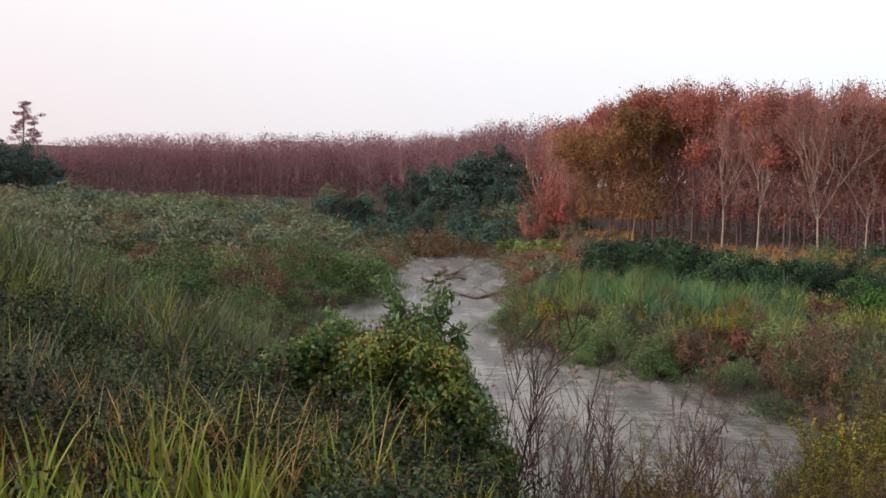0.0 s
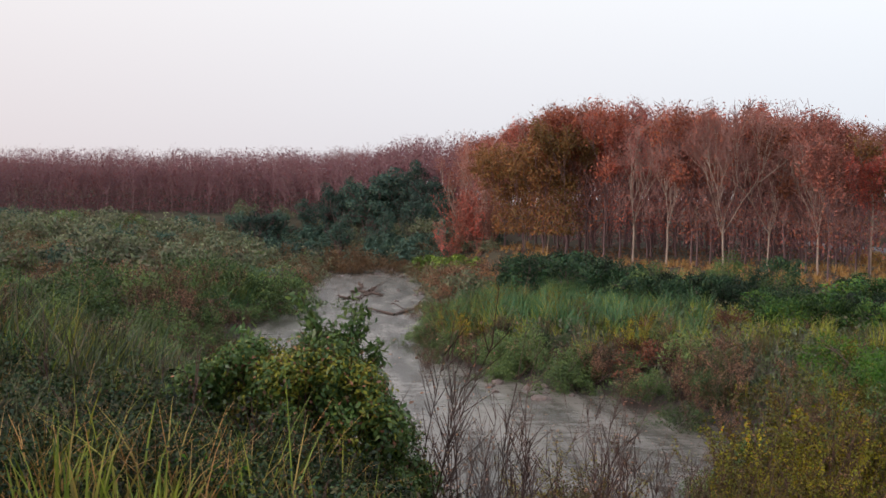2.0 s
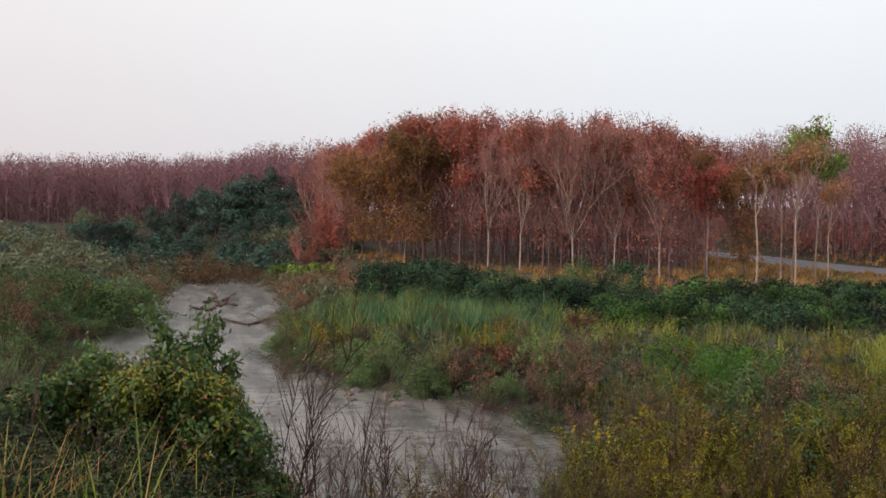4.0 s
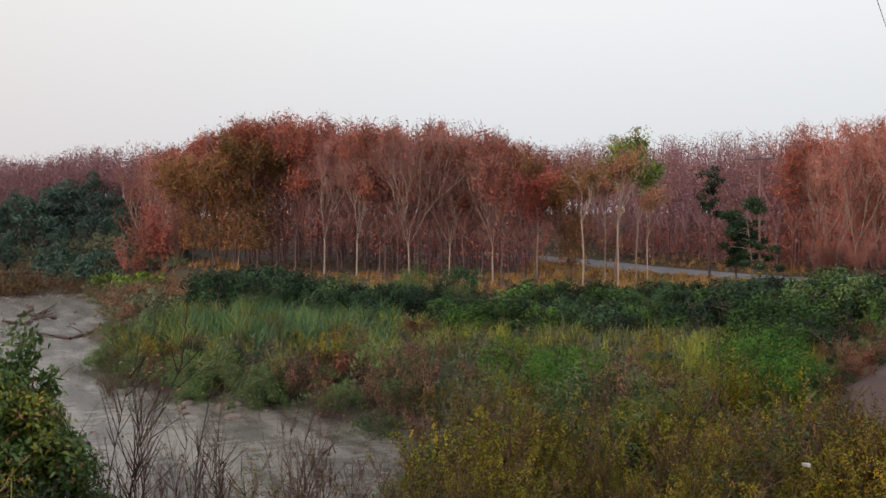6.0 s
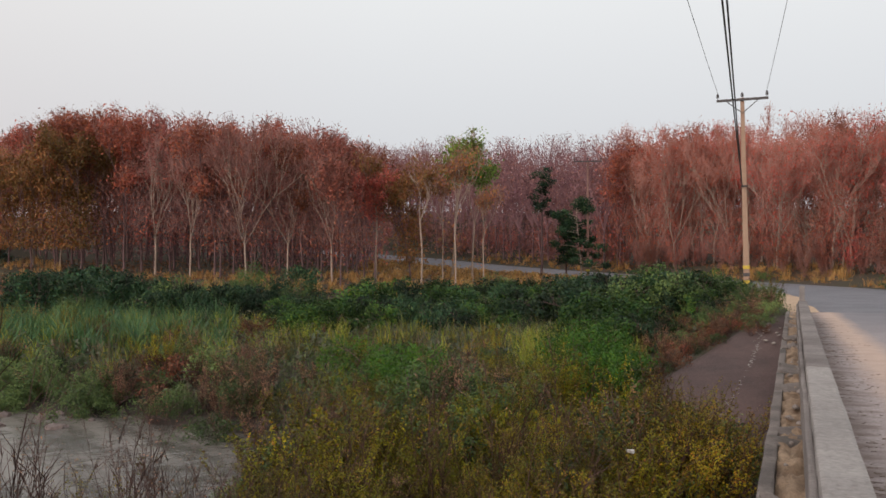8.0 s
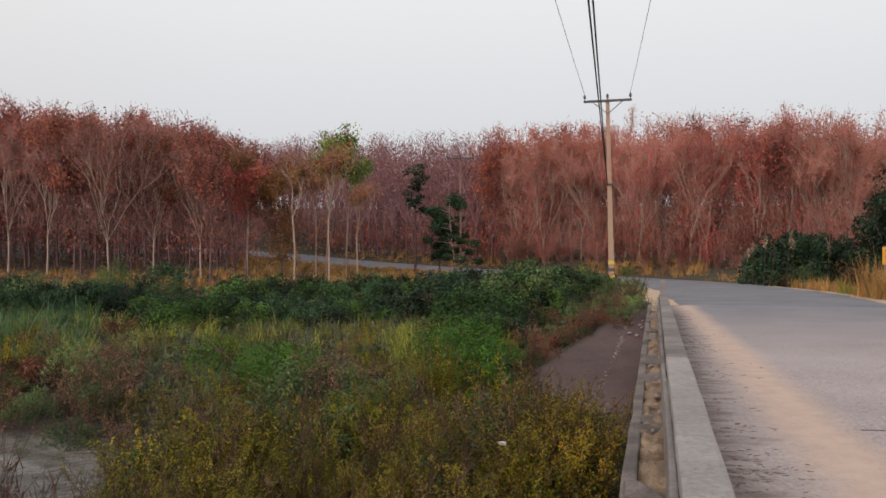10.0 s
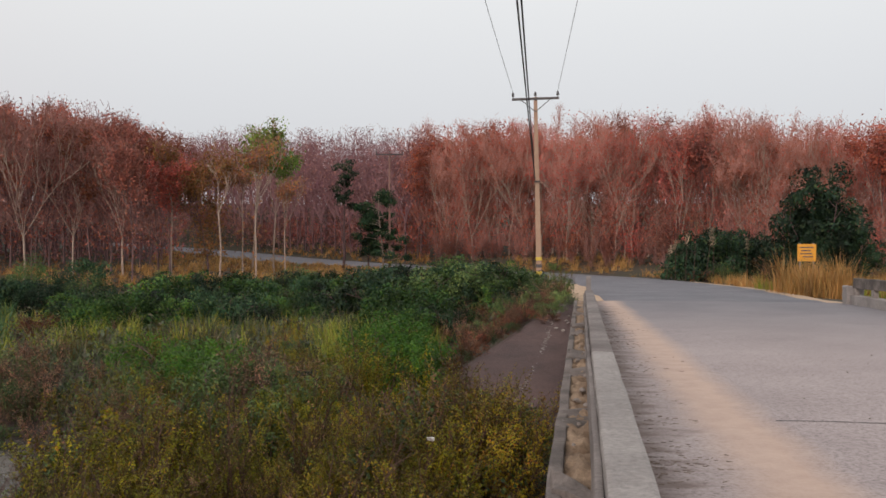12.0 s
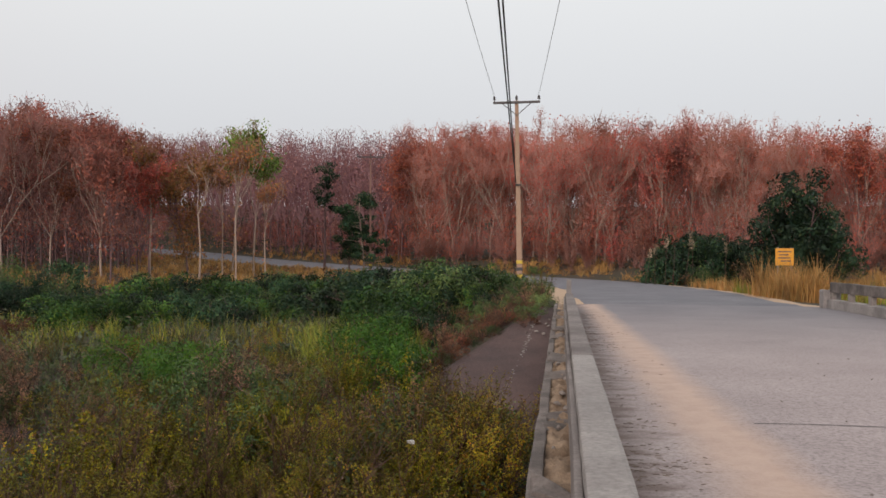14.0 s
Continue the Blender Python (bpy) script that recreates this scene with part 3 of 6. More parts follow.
def road_debris():
    """Twigs and dead leaves swept against the parapet."""
    r = np.random.default_rng(21)
    n_ = 620
    heap = r.uniform(2.5, 27, 60)[r.integers(0, 60, n_)]
    q = 0.42 + np.abs(r.normal(size=n_)) * 0.33
    s_ = heap + r.normal(size=n_) * 0.16
    pts = np.stack([q, s_, np.full(n_, 0.012)], 1)
    d = np.stack([np.ones(n_) + r.normal(size=n_) * 0.4, r.normal(size=n_) * 0.35, r.uniform(0.0, 0.06, n_)], 1)
    e = pts + unit(d) * r.uniform(0.012, 0.06, (n_, 1))
    return tubes(np.hstack([pts, e, np.full((n_, 1), 0.005), np.full((n_, 1), 0.003)]), 3)


M_DEBRIS = rough_mat("dead_twigs", (0.16, 0.12, 0.10), (0.27, 0.21, 0.17), 6, 0.95, 0.2, 40)
debris = new("twig_debris", mesh_of("twig_debris", *road_debris(), M_DEBRIS))
debris.matrix_world = BRIDGE
tagged(debris, "dead twigs and leaves swept along the parapet", "debris", kind="stuff")
M_JOINT = rough_mat("tarred_joint", (0.07, 0.065, 0.07), (0.11, 0.10, 0.105), 6, 0.9, 0.3, 40)


def joint_mesh(s_at, q0, seed):
    """A thin ragged line of tar that follows the deck."""
    r = np.random.default_rng(seed)
    q = np.linspace(q0, 9.3, 70)
    mid, w = s_at + np.cumsum(r.normal(size=70)) * 0.003, 0.010 + 0.007 * r.uniform(0, 1, 70)
    z = 0.012 * wobble(q, np.full(70, s_at), 3.3) - 0.008 * np.abs(q - 4.9) + 0.004
    v = np.stack([np.stack([q, mid - w, z], 1), np.stack([q, mid + w, z], 1)], 1).reshape(-1, 3)
    k = np.arange(69) * 2
    return v, np.stack([k, k + 2, k + 3, k + 1], 1)


for s_at, q0 in ((9.4, 1.95), (-4.0, 1.8)):
    part("joint", mesh_of("joint", *joint_mesh(s_at, q0, 3), M_JOINT), bridge, "dark tarred joint across the carriageway")
for k in range(40):
    st = new("pebble", stone_pats[k % 4])
    st.matrix_world = BRIDGE @ Matrix.LocRotScale((rng.uniform(0.6, 6.5), rng.uniform(3.5, 24), 0.008), Euler((0, 0, rng.uniform(0, 6))), (rng.uniform(0.15, 0.45),) * 3)
    tagged(st, "small dark pebble on the dusty road", "pebble", group="pebbles on the road")

# concrete balustrade on the far side of the bridge
rail = new("balustrade")
rail.matrix_world = BRIDGE
tagged(rail, "grimy concrete balustrade with a deep beam on short posts", "railing")
part("kerb", bm_mesh("kerb", box_bm(9.3, 9.72, -12, 33.2, -0.05, 0.28, 0.03, 30, 0.01, 9), M_CONC), rail)
part("rail", bm_mesh("rail", box_bm(9.40, 9.58, -12, 33.0, 0.54, 0.88, 0.03, 40, 0.02, 2), M_CONC_GRIMY), rail)
post_me = bm_mesh("post", box_bm(-0.08, 0.08, -0.14, 0.14, 0.24, 0.57, 0.02), M_CONC_OLD)
for k in range(21):
    p = part("post", post_me, rail)
    p.location = (9.49, 32.9 - 2.0 * k, 0)
part("end_block", bm_mesh("end_block", box_bm(9.2, 9.8, 33.0, 33.6, -0.1, 0.6, 0.06, 3, 0.05, 3), M_CONC), rail)


def along_road(name, left, right, lift, mat, first=0, last=None):
    line = ROAD_LINE[first:last]
    tan = unit(np.gradient(line[:, :2], axis=0))
    nor = np.stack([tan[:, 1], -tan[:, 0]], 1)
    across = np.concatenate([[left - 0.45], np.linspace(left, right, 7), [right + 0.45]])
    rag = lambda p, a: 0.3 * float(wobble(p[0], p[1], 3.7, a > 0)) * (math.hypot(p[0], p[1]) > 36) if abs(a) > 3.4 else 0.0
    v = [(*(p[:2] + nr * (a + rag(p, a))), p[2] + lift - 0.006 * abs(a) - 0.35 * (a < left or a > right) - 0.04 * (k == 0)) for k, (p, nr) in enumerate(zip(line, nor)) for a in across]
    i = np.arange(len(v)).reshape(len(line), 9)
    f = np.stack([i[:-1, :-1], i[:-1, 1:], i[1:, 1:], i[1:, :-1]], -1).reshape(-1, 4)
    return new(name, mesh_of(name, np.array(v), f, mat, True))


verge = along_road("verge", -4.9, 4.9, -0.045, M_SAND, 0, 26)
tagged(verge, "pale sandy verge beside the asphalt", "verge", kind="structure")
road = along_road("road", -3.9, 3.9, 0.01, M_ASPHALT)
tagged(road, "blue-grey asphalt road that bends left between the trees", "road", kind="structure")


# sloped concrete apron under the bridge end
def apron_mesh():
    a, b_ = Vector((*on_road(33.4, -0.25), 2.6)), Vector((*at_az(55.3, 33.6), 2.6))
    c, d = Vector((*at_az(48.6, 25.2), 1.2)), Vector((*on_road(18.5, -0.3), 0.1))
    m = 14
    v, f = [], []
    for i in range(m + 1):
        for j in range(m + 1):
            u, w = i / m, j / m
            p = (a.lerp(b_, u)).lerp(d.lerp(c, u), w)
            p.z += 0.03 * noise.noise(p * 0.9)
            v.append(p)
    top = len(v)
    v += [p - Vector((0, 0, 1.5)) for p in v]
    g = lambda i, j, o=0: o + i * (m + 1) + j
    for i in range(m):
        for j in range(m):
            f.append((g(i, j), g(i + 1, j), g(i + 1, j + 1), g(i, j + 1)))
        for x in ((g(i, 0), g(i, 0, top), g(i + 1, 0, top), g(i + 1, 0)), (g(i, m), g(i + 1, m), g(i + 1, m, top), g(i, m, top)), (g(0, i), g(0, i + 1), g(0, i + 1, top), g(0, i, top)), (g(m, i), g(m, i, top), g(m, i + 1, top), g(m, i + 1))):
            f.append(x)
    return np.array(v), np.array(f)


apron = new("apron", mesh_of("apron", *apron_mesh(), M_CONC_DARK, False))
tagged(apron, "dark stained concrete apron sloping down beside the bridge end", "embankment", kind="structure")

mortar_pats = [bm_mesh("mortar_lump", stone_mesh(k, 0.05), M_CONC) for k in range(4)]
seam_rng = np.random.default_rng(8)
top_s, low_s = Vector((*at_az(55.5, 33.0), 2.5)), Vector((*at_az(52.6, 22.5), 0.74))
for k in range(150):
    u = (k + seam_rng.uniform(0, 0.9)) / 150
    if seam_rng.uniform() < 0.25:
        continue
    p = top_s.lerp(low_s, u)
    st = new("mortar_lump", mortar_pats[k % 4])
    st.matrix_world = Matrix.LocRotScale((p.x + seam_rng.normal() * 0.05, p.y + seam_rng.normal() * 0.05, p.z + 0.02), Euler((0, 0, seam_rng.uniform(0, 6))), (seam_rng.uniform(0.3, 1.2), seam_rng.uniform(0.5, 2.0), 0.5))
    tagged(st, "lump of pale broken mortar along the apron's seam", "rubble", group="mortar lumps on the apron")

for k in range(13):  # broken concrete and dirt heaped where the apron meets the bridge end
    s_at, q_at = seam_rng.uniform(29.5, 33.2), seam_rng.uniform(-1.3, -0.3)
    x, y = on_road(s_at, q_at)
    st = new("rubble", stone_pats[k % 4])
    st.matrix_world = Matrix.LocRotScale((x, y, 0.1 + 2.5 * (s_at - 18.5) / 14.9 + 0.06), Euler((seam_rng.uniform(0, 1), 0, seam_rng.uniform(0, 6))), (seam_rng.uniform(0.8, 3), seam_rng.uniform(0.8, 2.6), seam_rng.uniform(0.6, 1.5)))
    tagged(st, "lump of pale broken concrete at the top of the apron", "rubble", group="rubble on the apron")

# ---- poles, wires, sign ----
# warm sun is painted into the near pole's colour; the far pole stays dull
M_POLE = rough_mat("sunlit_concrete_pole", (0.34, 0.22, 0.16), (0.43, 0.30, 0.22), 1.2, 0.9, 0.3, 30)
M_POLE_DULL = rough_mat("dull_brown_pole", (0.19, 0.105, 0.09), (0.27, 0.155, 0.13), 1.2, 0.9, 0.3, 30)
M_STEEL = rough_mat("dark_steel", (0.05, 0.045, 0.05), (0.10, 0.09, 0.09), 6, 0.6, 0.2, 40)
M_WIRE = rough_mat("black_cable", (0.02, 0.02, 0.022), (0.04, 0.04, 0.045), 6, 0.6, 0.1, 40)
M_SIGN = rough_mat("yellow_sign_paint", (0.62, 0.27, 0.012), (0.72, 0.33, 0.015), 3, 0.5, 0.1, 30)
M_MARK_Y = rough_mat("faded_yellow_paint", (0.55, 0.40, 0.05), (0.65, 0.48, 0.08), 5, 0.7, 0.2, 30)


def tapered_bm(w0, w1, z0, z1, bevel=0.02):
    bm = bmesh.new()
    bmesh.ops.create_cube(bm, size=1)
    for v in bm.verts:
        w = w0 if v.co.z < 0 else w1
        v.co = (v.co.x * w, v.co.y * w, z0 if v.co.z < 0 else z1)
    bmesh.ops.bevel(bm, geom=[e for e in bm.edges if abs(e.verts[0].co.z - e.verts[1].co.z) > 0.1], offset=bevel, segments=1, affect="EDGES")
    return bm


def insulator_bm():
    bm = bmesh.new()
    prof = ((0.0, 0.015), (0.06, 0.02), (0.08, 0.07), (0.12, 0.075), (0.14, 0.045), (0.17, 0.065), (0.22, 0.06), (0.26, 0.03), (0.30, 0.0))
    rings = [[bm.verts.new((r * math.cos(a * math.pi / 4), r * math.sin(a * math.pi / 4), z)) for a in range(8)] for z, r in prof]
    for a, c in zip(rings[:-1], rings[1:]):
        for k in range(8):
            bm.faces.new((a[k], a[(k + 1) % 8], c[(k + 1) % 8], c[k]))
    bmesh.ops.remove_doubles(bm, verts=bm.verts, dist=0.001)
    return bm


def power_pole(x, y, z, top, heading, arm, lean, mat=None, wide=1.0):
    root = new("utility_pole")
    root.matrix_world = pose(x, y, z, 0, lean, heading)
    h = top - z
    part("pole", bm_mesh("pole", tapered_bm(0.30 * wide, 0.18 * wide, -0.5, h), mat or M_POLE), root)
    part("crossarm", bm_mesh("crossarm", box_bm(-arm / 2, arm / 2, -0.17, -0.09, h - 0.16, h - 0.04, 0.01), M_STEEL), root)
    ins = bm_mesh("insulator", insulator_bm(), M_STEEL, True)
    for k in (-1, 0, 1):
        i = part("insulator", ins, root)
        i.location = (k * (arm / 2 - 0.06), -0.13 if k else 0, h - 0.03 + (0.02 if not k else 0))
    for k in (-1, 1):
        v, f = tubes([(k * 0.75, -0.13, h - 0.12, 0, -0.10, h - 0.75, 0.02, 0.02)])
        part("brace", mesh_of("brace", v, f, M_STEEL), root)
    for k, z0 in enumerate((0.5, 0.85, 1.2)):
        part("painted_band", bm_mesh("painted_band", box_bm(-0.155, 0.155, -0.155, 0.155, z0, z0 + 0.17, 0.02), M_MARK_Y if k != 1 else M_STEEL), root, "faded yellow warning band" if k != 1 else "black warning band")
    part("bracket", bm_mesh("bracket", box_bm(-0.14, 0.14, -0.2, -0.1, h * 0.545, h * 0.545 + 0.08, 0.01), M_STEEL), root)
    return root


px, py = at_az(54.15, 45.0)
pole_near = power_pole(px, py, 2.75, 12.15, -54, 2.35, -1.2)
tagged(pole_near, "tall square concrete utility pole with a steel crossarm beside the road", "utility pole")
fx, fy = at_az(44.55, 84.0)
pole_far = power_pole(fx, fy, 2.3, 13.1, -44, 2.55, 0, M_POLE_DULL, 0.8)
tagged(pole_far, "concrete utility pole with a crossarm in front of red trees", "utility pole")


def cable(name, a, c, sag, r, label):
    a, c = Vector(a), Vector(c)
    pts = [a.lerp(c, k / 24) - Vector((0, 0, sag * 4 * (k / 24) * (1 - k / 24))) for k in range(25)]
    v, f = pipe(pts, r, 6)
    ob = new(name, mesh_of(name, v, f, M_WIRE, True))
    return tagged(ob, label, "power line", group="overhead wires")


def pole_point(root, x, y, z):
    return root.matrix_world @ Vector((x, y, z))


for k, (dx, end_q, h) in enumerate(((-1.1, -1.2, 9.62), (1.1, 3.3, 9.62))):
    tip = pole_point(pole_near, dx, -0.13, h)
    cable("wire", tip, (*on_road(-30, end_q), 13.2), 0.55, 0.009, "thin overhead wire running from the pole over the bridge")
for k, dz in enumerate((0.0, 0.1)):
    tip = pole_point(pole_near, -0.1, -0.2, 5.2 + dz)
    cable("cable", tip, (*on_road(-24, 0.5 + 0.16 * k), 11.2 + dz), 0.25, 0.018, "thick black bundled cable hung on the utility pole")

# yellow road sign on two posts
sx, sy = at_az(70.2, 47.0)
sign = new("road_sign")
sign.matrix_world = pose(sx, sy, ground_z(sx, sy) + 0.47, 0, 0, -66) @ Matrix.Diagonal((0.85, 0.85, 0.85, 1))
tagged(sign, "square yellow road sign with dark lettering in dry grass", "road sign")
part("board", bm_mesh("board", box_bm(-0.5, 0.5, -0.02, 0.02, 1.25, 2.25, 0.012), M_SIGN), sign)
for k in (-0.36, 0.36):
    part("post", bm_mesh("post", box_bm(k - 0.04, k + 0.04, 0.02, 0.10, -0.75, 2.3, 0.01), M_CONC), sign)
for k, (x0, x1, z0) in enumerate(((-0.38, 0.36, 2.02), (-0.30, 0.22, 1.84), (-0.36, 0.30, 1.66), (-0.2, 0.34, 1.48))):
    part("line_of_writing", bm_mesh("line_of_writing", box_bm(x0, x1, -0.026, -0.018, z0, z0 + 0.07), M_STEEL), sign, "dark unreadable line of writing")


# ---- trees ----
def grow(rng, p, d, length, r, level, levels, segs, tips, up=0.25, kids=(3, 4), angle=0.6, shrink=0.62):
    """One limb in three bent pieces, with side limbs of the next level."""
    pieces, at = 3, p.copy()
    made = []
    for k in range(pieces):
        d = unit(d + rng.normal(size=3) * 0.12 + np.array([0, 0, up * 0.4]))
        nxt = at + d * length / pieces
        r1 = r * (1 - 0.22 * (k + 1) / pieces * (1.3 if level else 0.8))
        segs.append((*at, *nxt, r * (1 - 0.22 * k / pieces), r1, level))
        made.append((at, nxt, d))
        at = nxt
    if level >= levels:
        tips += [(a, b_) for a, b_, _ in made]
        return
    for k in range(rng.integers(*kids) + 1):
        a, b_, dd = made[-1] if k < 2 else made[rng.integers(1, 3)]
        start = b_ if k < 2 else a + (b_ - a) * rng.uniform(0.2, 0.9)
        side = unit(np.cross(dd, rng.normal(size=3)))
        nd = unit(dd * math.cos(angle) + side * math.sin(angle) * rng.uniform(0.6, 1.3) + np.array([0, 0, up]))
        grow(rng, start, nd, length * shrink * rng.uniform(0.75, 1.2), r * rng.uniform(0.5, 0.65), level + 1, levels, segs, tips, up, kids, angle, shrink)


def rubber_tree(seed, tall, fork, leaves, leaf_mat, bark, leaf=0.30, levels=4, low=0.0, spread=0.38, limbs=(3, 5), fine=600, twig_mat=None, thick=1.0):
    """A plantation tree: clean trunk, steep forks, thin twigs and small leaves. Built at the origin."""
    rng = np.random.default_rng(seed)
    segs, tips = [], []
    p, d = np.zeros(3), unit(np.array([rng.normal() * 0.03 - 0.03, rng.normal() * 0.03, 1]))
    r0 = tall * 0.0078
    for k in range(4):
        d = unit(d + rng.normal(size=3) * 0.03)
        q = p + d * tall * fork / 4
        segs.append((*p, *q, r0 * (1.2 if k == 0 else 1 - 0.06 * k), r0 * (1 - 0.06 * (k + 1)), 0))
        p = q
    for k in range(rng.integers(*limbs)):
        a = rng.uniform(0, 2 * np.pi)
        out = spread * rng.uniform(0.35, 1.25)
        nd = unit(np.array([math.cos(a) * out, math.sin(a) * out, 1.0]))
        grow(rng, p - d * rng.uniform(0, 0.35), nd, tall * (1 - fork) * 0.42 * rng.uniform(0.8, 1.1), r0 * thick * rng.uniform(0.3, 0.45), 1, levels, segs, tips, 0.2, (2, 4), spread * 1.1, 0.62)
    s = np.array(segs)
    fit_z = tall / s[:, 5].max()
    s[:, [2, 5]] *= fit_z
    ta = np.array([a for a, _ in tips]) * [1, 1, fit_z]
    tb = np.array([c for _, c in tips]) * [1, 1, fit_z]
    pick = rng.integers(0, len(ta), leaves)
    pts = ta[pick] + (tb - ta)[pick] * rng.uniform(0, 1.1, (leaves, 1)) + rng.normal(size=(leaves, 3)) * [0.34, 0.34, 0.28]
    if low:
        extra = int(leaves * low)
        ang, rad = rng.uniform(0, 2 * np.pi, extra), rng.uniform(0.2, 1.7, extra)
        pts = np.vstack([pts, np.stack([np.cos(ang) * rad, np.sin(ang) * rad, tall * rng.uniform(0.16, 0.6, extra)], 1)])
    pick = rng.integers(0, len(ta), fine)
    fa = ta[pick] + (tb - ta)[pick] * rng.uniform(0, 1, (fine, 1))
    fb = fa + unit(rng.normal(size=(fine, 3)) * [0.6, 0.6, 0.4] + [0, 0, 0.75]) * rng.uniform(0.35, 0.95, (fine, 1))
    side = int(fine * 0.18)
    ang, rad = rng.uniform(0, 2 * np.pi, side), rng.uniform(0.15, 1.0, side) ** 0.6 * tall * 0.15
    la = np.stack([np.cos(ang) * rad, np.sin(ang) * rad, tall * rng.uniform(0.27, 0.75, side)], 1)
    fa = np.vstack([fa, la])
    fb = np.vstack([fb, la + unit(rng.normal(size=(side, 3)) * [0.5, 0.5, 0.3] + np.stack([np.cos(ang), np.sin(ang), np.full(side, 1.3)], 1) * 0.6) * rng.uniform(0.5, 1.3, (side, 1))])
    fine += side
    root = new("rubber_tree")
    main, mid, thin = s[s[:, 8] <= 3][:, :8], s[s[:, 8] == 4][:, :8], s[s[:, 8] > 4][:, :8]
    main[:, 6:] = np.maximum(main[:, 6:], 0.020)
    mid[:, 6:] = np.maximum(mid[:, 6:], 0.013)
    thin[:, 6:] = np.maximum(thin[:, 6:], 0.014)
    part("trunk", mesh_of("trunk", *tubes(main, 4), bark, True), root)
    whips = np.hstack([fa, fb, np.full((fine, 1), 0.011), np.full((fine, 1), 0.005)])
    part("twig_crown", mesh_of("twig_crown", *ribbons(np.vstack([mid, thin, whips])), twig_mat or M_TWIG), root)
    part("foliage", mesh_of("foliage", *leaf_quads(rng, pts, leaf, leaf * 0.5, 0.5), leaf_mat), root)
    return root


def place(root, x, y, size, turn, dz=0.0):
    """Stand a thing made at the origin, or a copy of it, on the ground."""
    m = Matrix.LocRotScale((x, y, max(ground_z(x, y), -0.2) - 0.05 + dz), Euler((0, 0, turn)), None)
    ob = copy_thing(root, m)
    ob.scale = (size,) * 3
    return ob


def forget(root):
    """Remove a pattern that stood at the origin."""
    for o in (*root.children_recursive, root):
        bpy.data.objects.remove(o)


TALL = 12.5
M_TWIG_PINK = rough_mat("pink_grey_twigs", (0.38, 0.172, 0.140), (0.50, 0.25, 0.205), 2.0, 0.9, 0.2, 30)
# twigs of the far rows, their colour tinted by distance haze
M_TWIG_MAUVE = rough_mat("haze_tinted_twigs", (0.19, 0.100, 0.112), (0.28, 0.155, 0.165), 2.0, 0.9, 0.2, 30)
# bark colour with the shade inside the distant rows already in it
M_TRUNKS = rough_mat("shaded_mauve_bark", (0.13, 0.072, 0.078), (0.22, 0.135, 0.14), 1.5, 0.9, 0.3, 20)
KINDS = {
    "red": [rubber_tree(11 + k, TALL, 0.22, 4200, M_RED, M_BARK_DARK, 0.25, low=0.03, fine=1200) for k in range(3)],
    "bare": [rubber_tree(21 + k, TALL, 0.25, 900, M_BROWN, M_BARK, 0.20, low=0.06, spread=0.32, limbs=(5, 8), fine=1900, thick=0.72) for k in range(4)],
    "brown": [rubber_tree(31 + k, TALL, 0.25, 3000, M_BROWN, M_BARK_DARK, 0.23, low=0.1, fine=1500) for k in range(3)],
    "olive": [rubber_tree(41 + k, TALL, 0.18, 5600, M_OLIVE, M_BARK_DARK, 0.26, low=0.3, fine=300) for k in range(2)],
    "green": [rubber_tree(51, TALL, 0.45, 2200, M_GREEN, M_BARK, 0.30, limbs=(3, 4), fine=300)],
    "slim": [rubber_tree(54 + k, TALL, 0.5, 700, M_OLIVE, M_BARK, 0.28, spread=0.3, limbs=(2, 4), low=0.1, fine=400) for k in range(2)],
    "pink": [rubber_tree(61 + k, TALL, 0.16, 1700, M_PINK, M_BARK, 0.17, spread=0.42, limbs=(4, 6), low=0.25, fine=2100, twig_mat=M_TWIG_PINK) for k in range(4)],
}
WORDS = {"red": "rubber tree with rust-red autumn leaves", "bare": "nearly bare rubber tree with a pale forked trunk", "brown": "rubber tree with thinning brown leaves", "olive": "rubber tree with dense olive and orange leaves", "green": "tall rubber tree with fresh green leaves at its top", "slim": "slender rubber tree with a long straight pale trunk", "pink": "pinkish brown rubber tree with fine bare twigs"}
rng = np.random.default_rng(5)
# how high the canopy stands above the bridge, by bearing
CANOPY_AZ = (-40, -24, -20, -10, 0, 3.3, 5.8, 8.3, 9.7, 13, 16, 23, 27, 29, 31, 33, 36, 38, 42, 46, 51, 60, 67, 70, 75, 90)
CANOPY_EL = (3.9, 3.7, 4.5, 4.9, 5.3, 6.1, 6.4, 6.3, 7.0, 8.1, 8.4, 8.5, 8.1, 7.4, 6.6, 6.6, 7.4, 6.9, 7.0, 7.5, 8.2, 8.1, 8.1, 7.4, 6.8, 6.5)


def canopy(az, d):
    return EYE + d * math.tan(radians(float(np.interp(az, CANOPY_AZ, CANOPY_EL))))


def tree(kind, az, d, size=1.0):
    """size: share of the canopy's height at that bearing."""
    pats = KINDS[kind]
    x, y = at_az(az, d)
    k = min(1.35, (canopy(az, d) - ground_z(x, y)) / TALL) * size
    ob = place(pats[rng.integers(0, len(pats))], x, y, k, rng.uniform(0, 6.28))
    return tagged(ob, WORDS[kind], "tree", group="plantation trees")


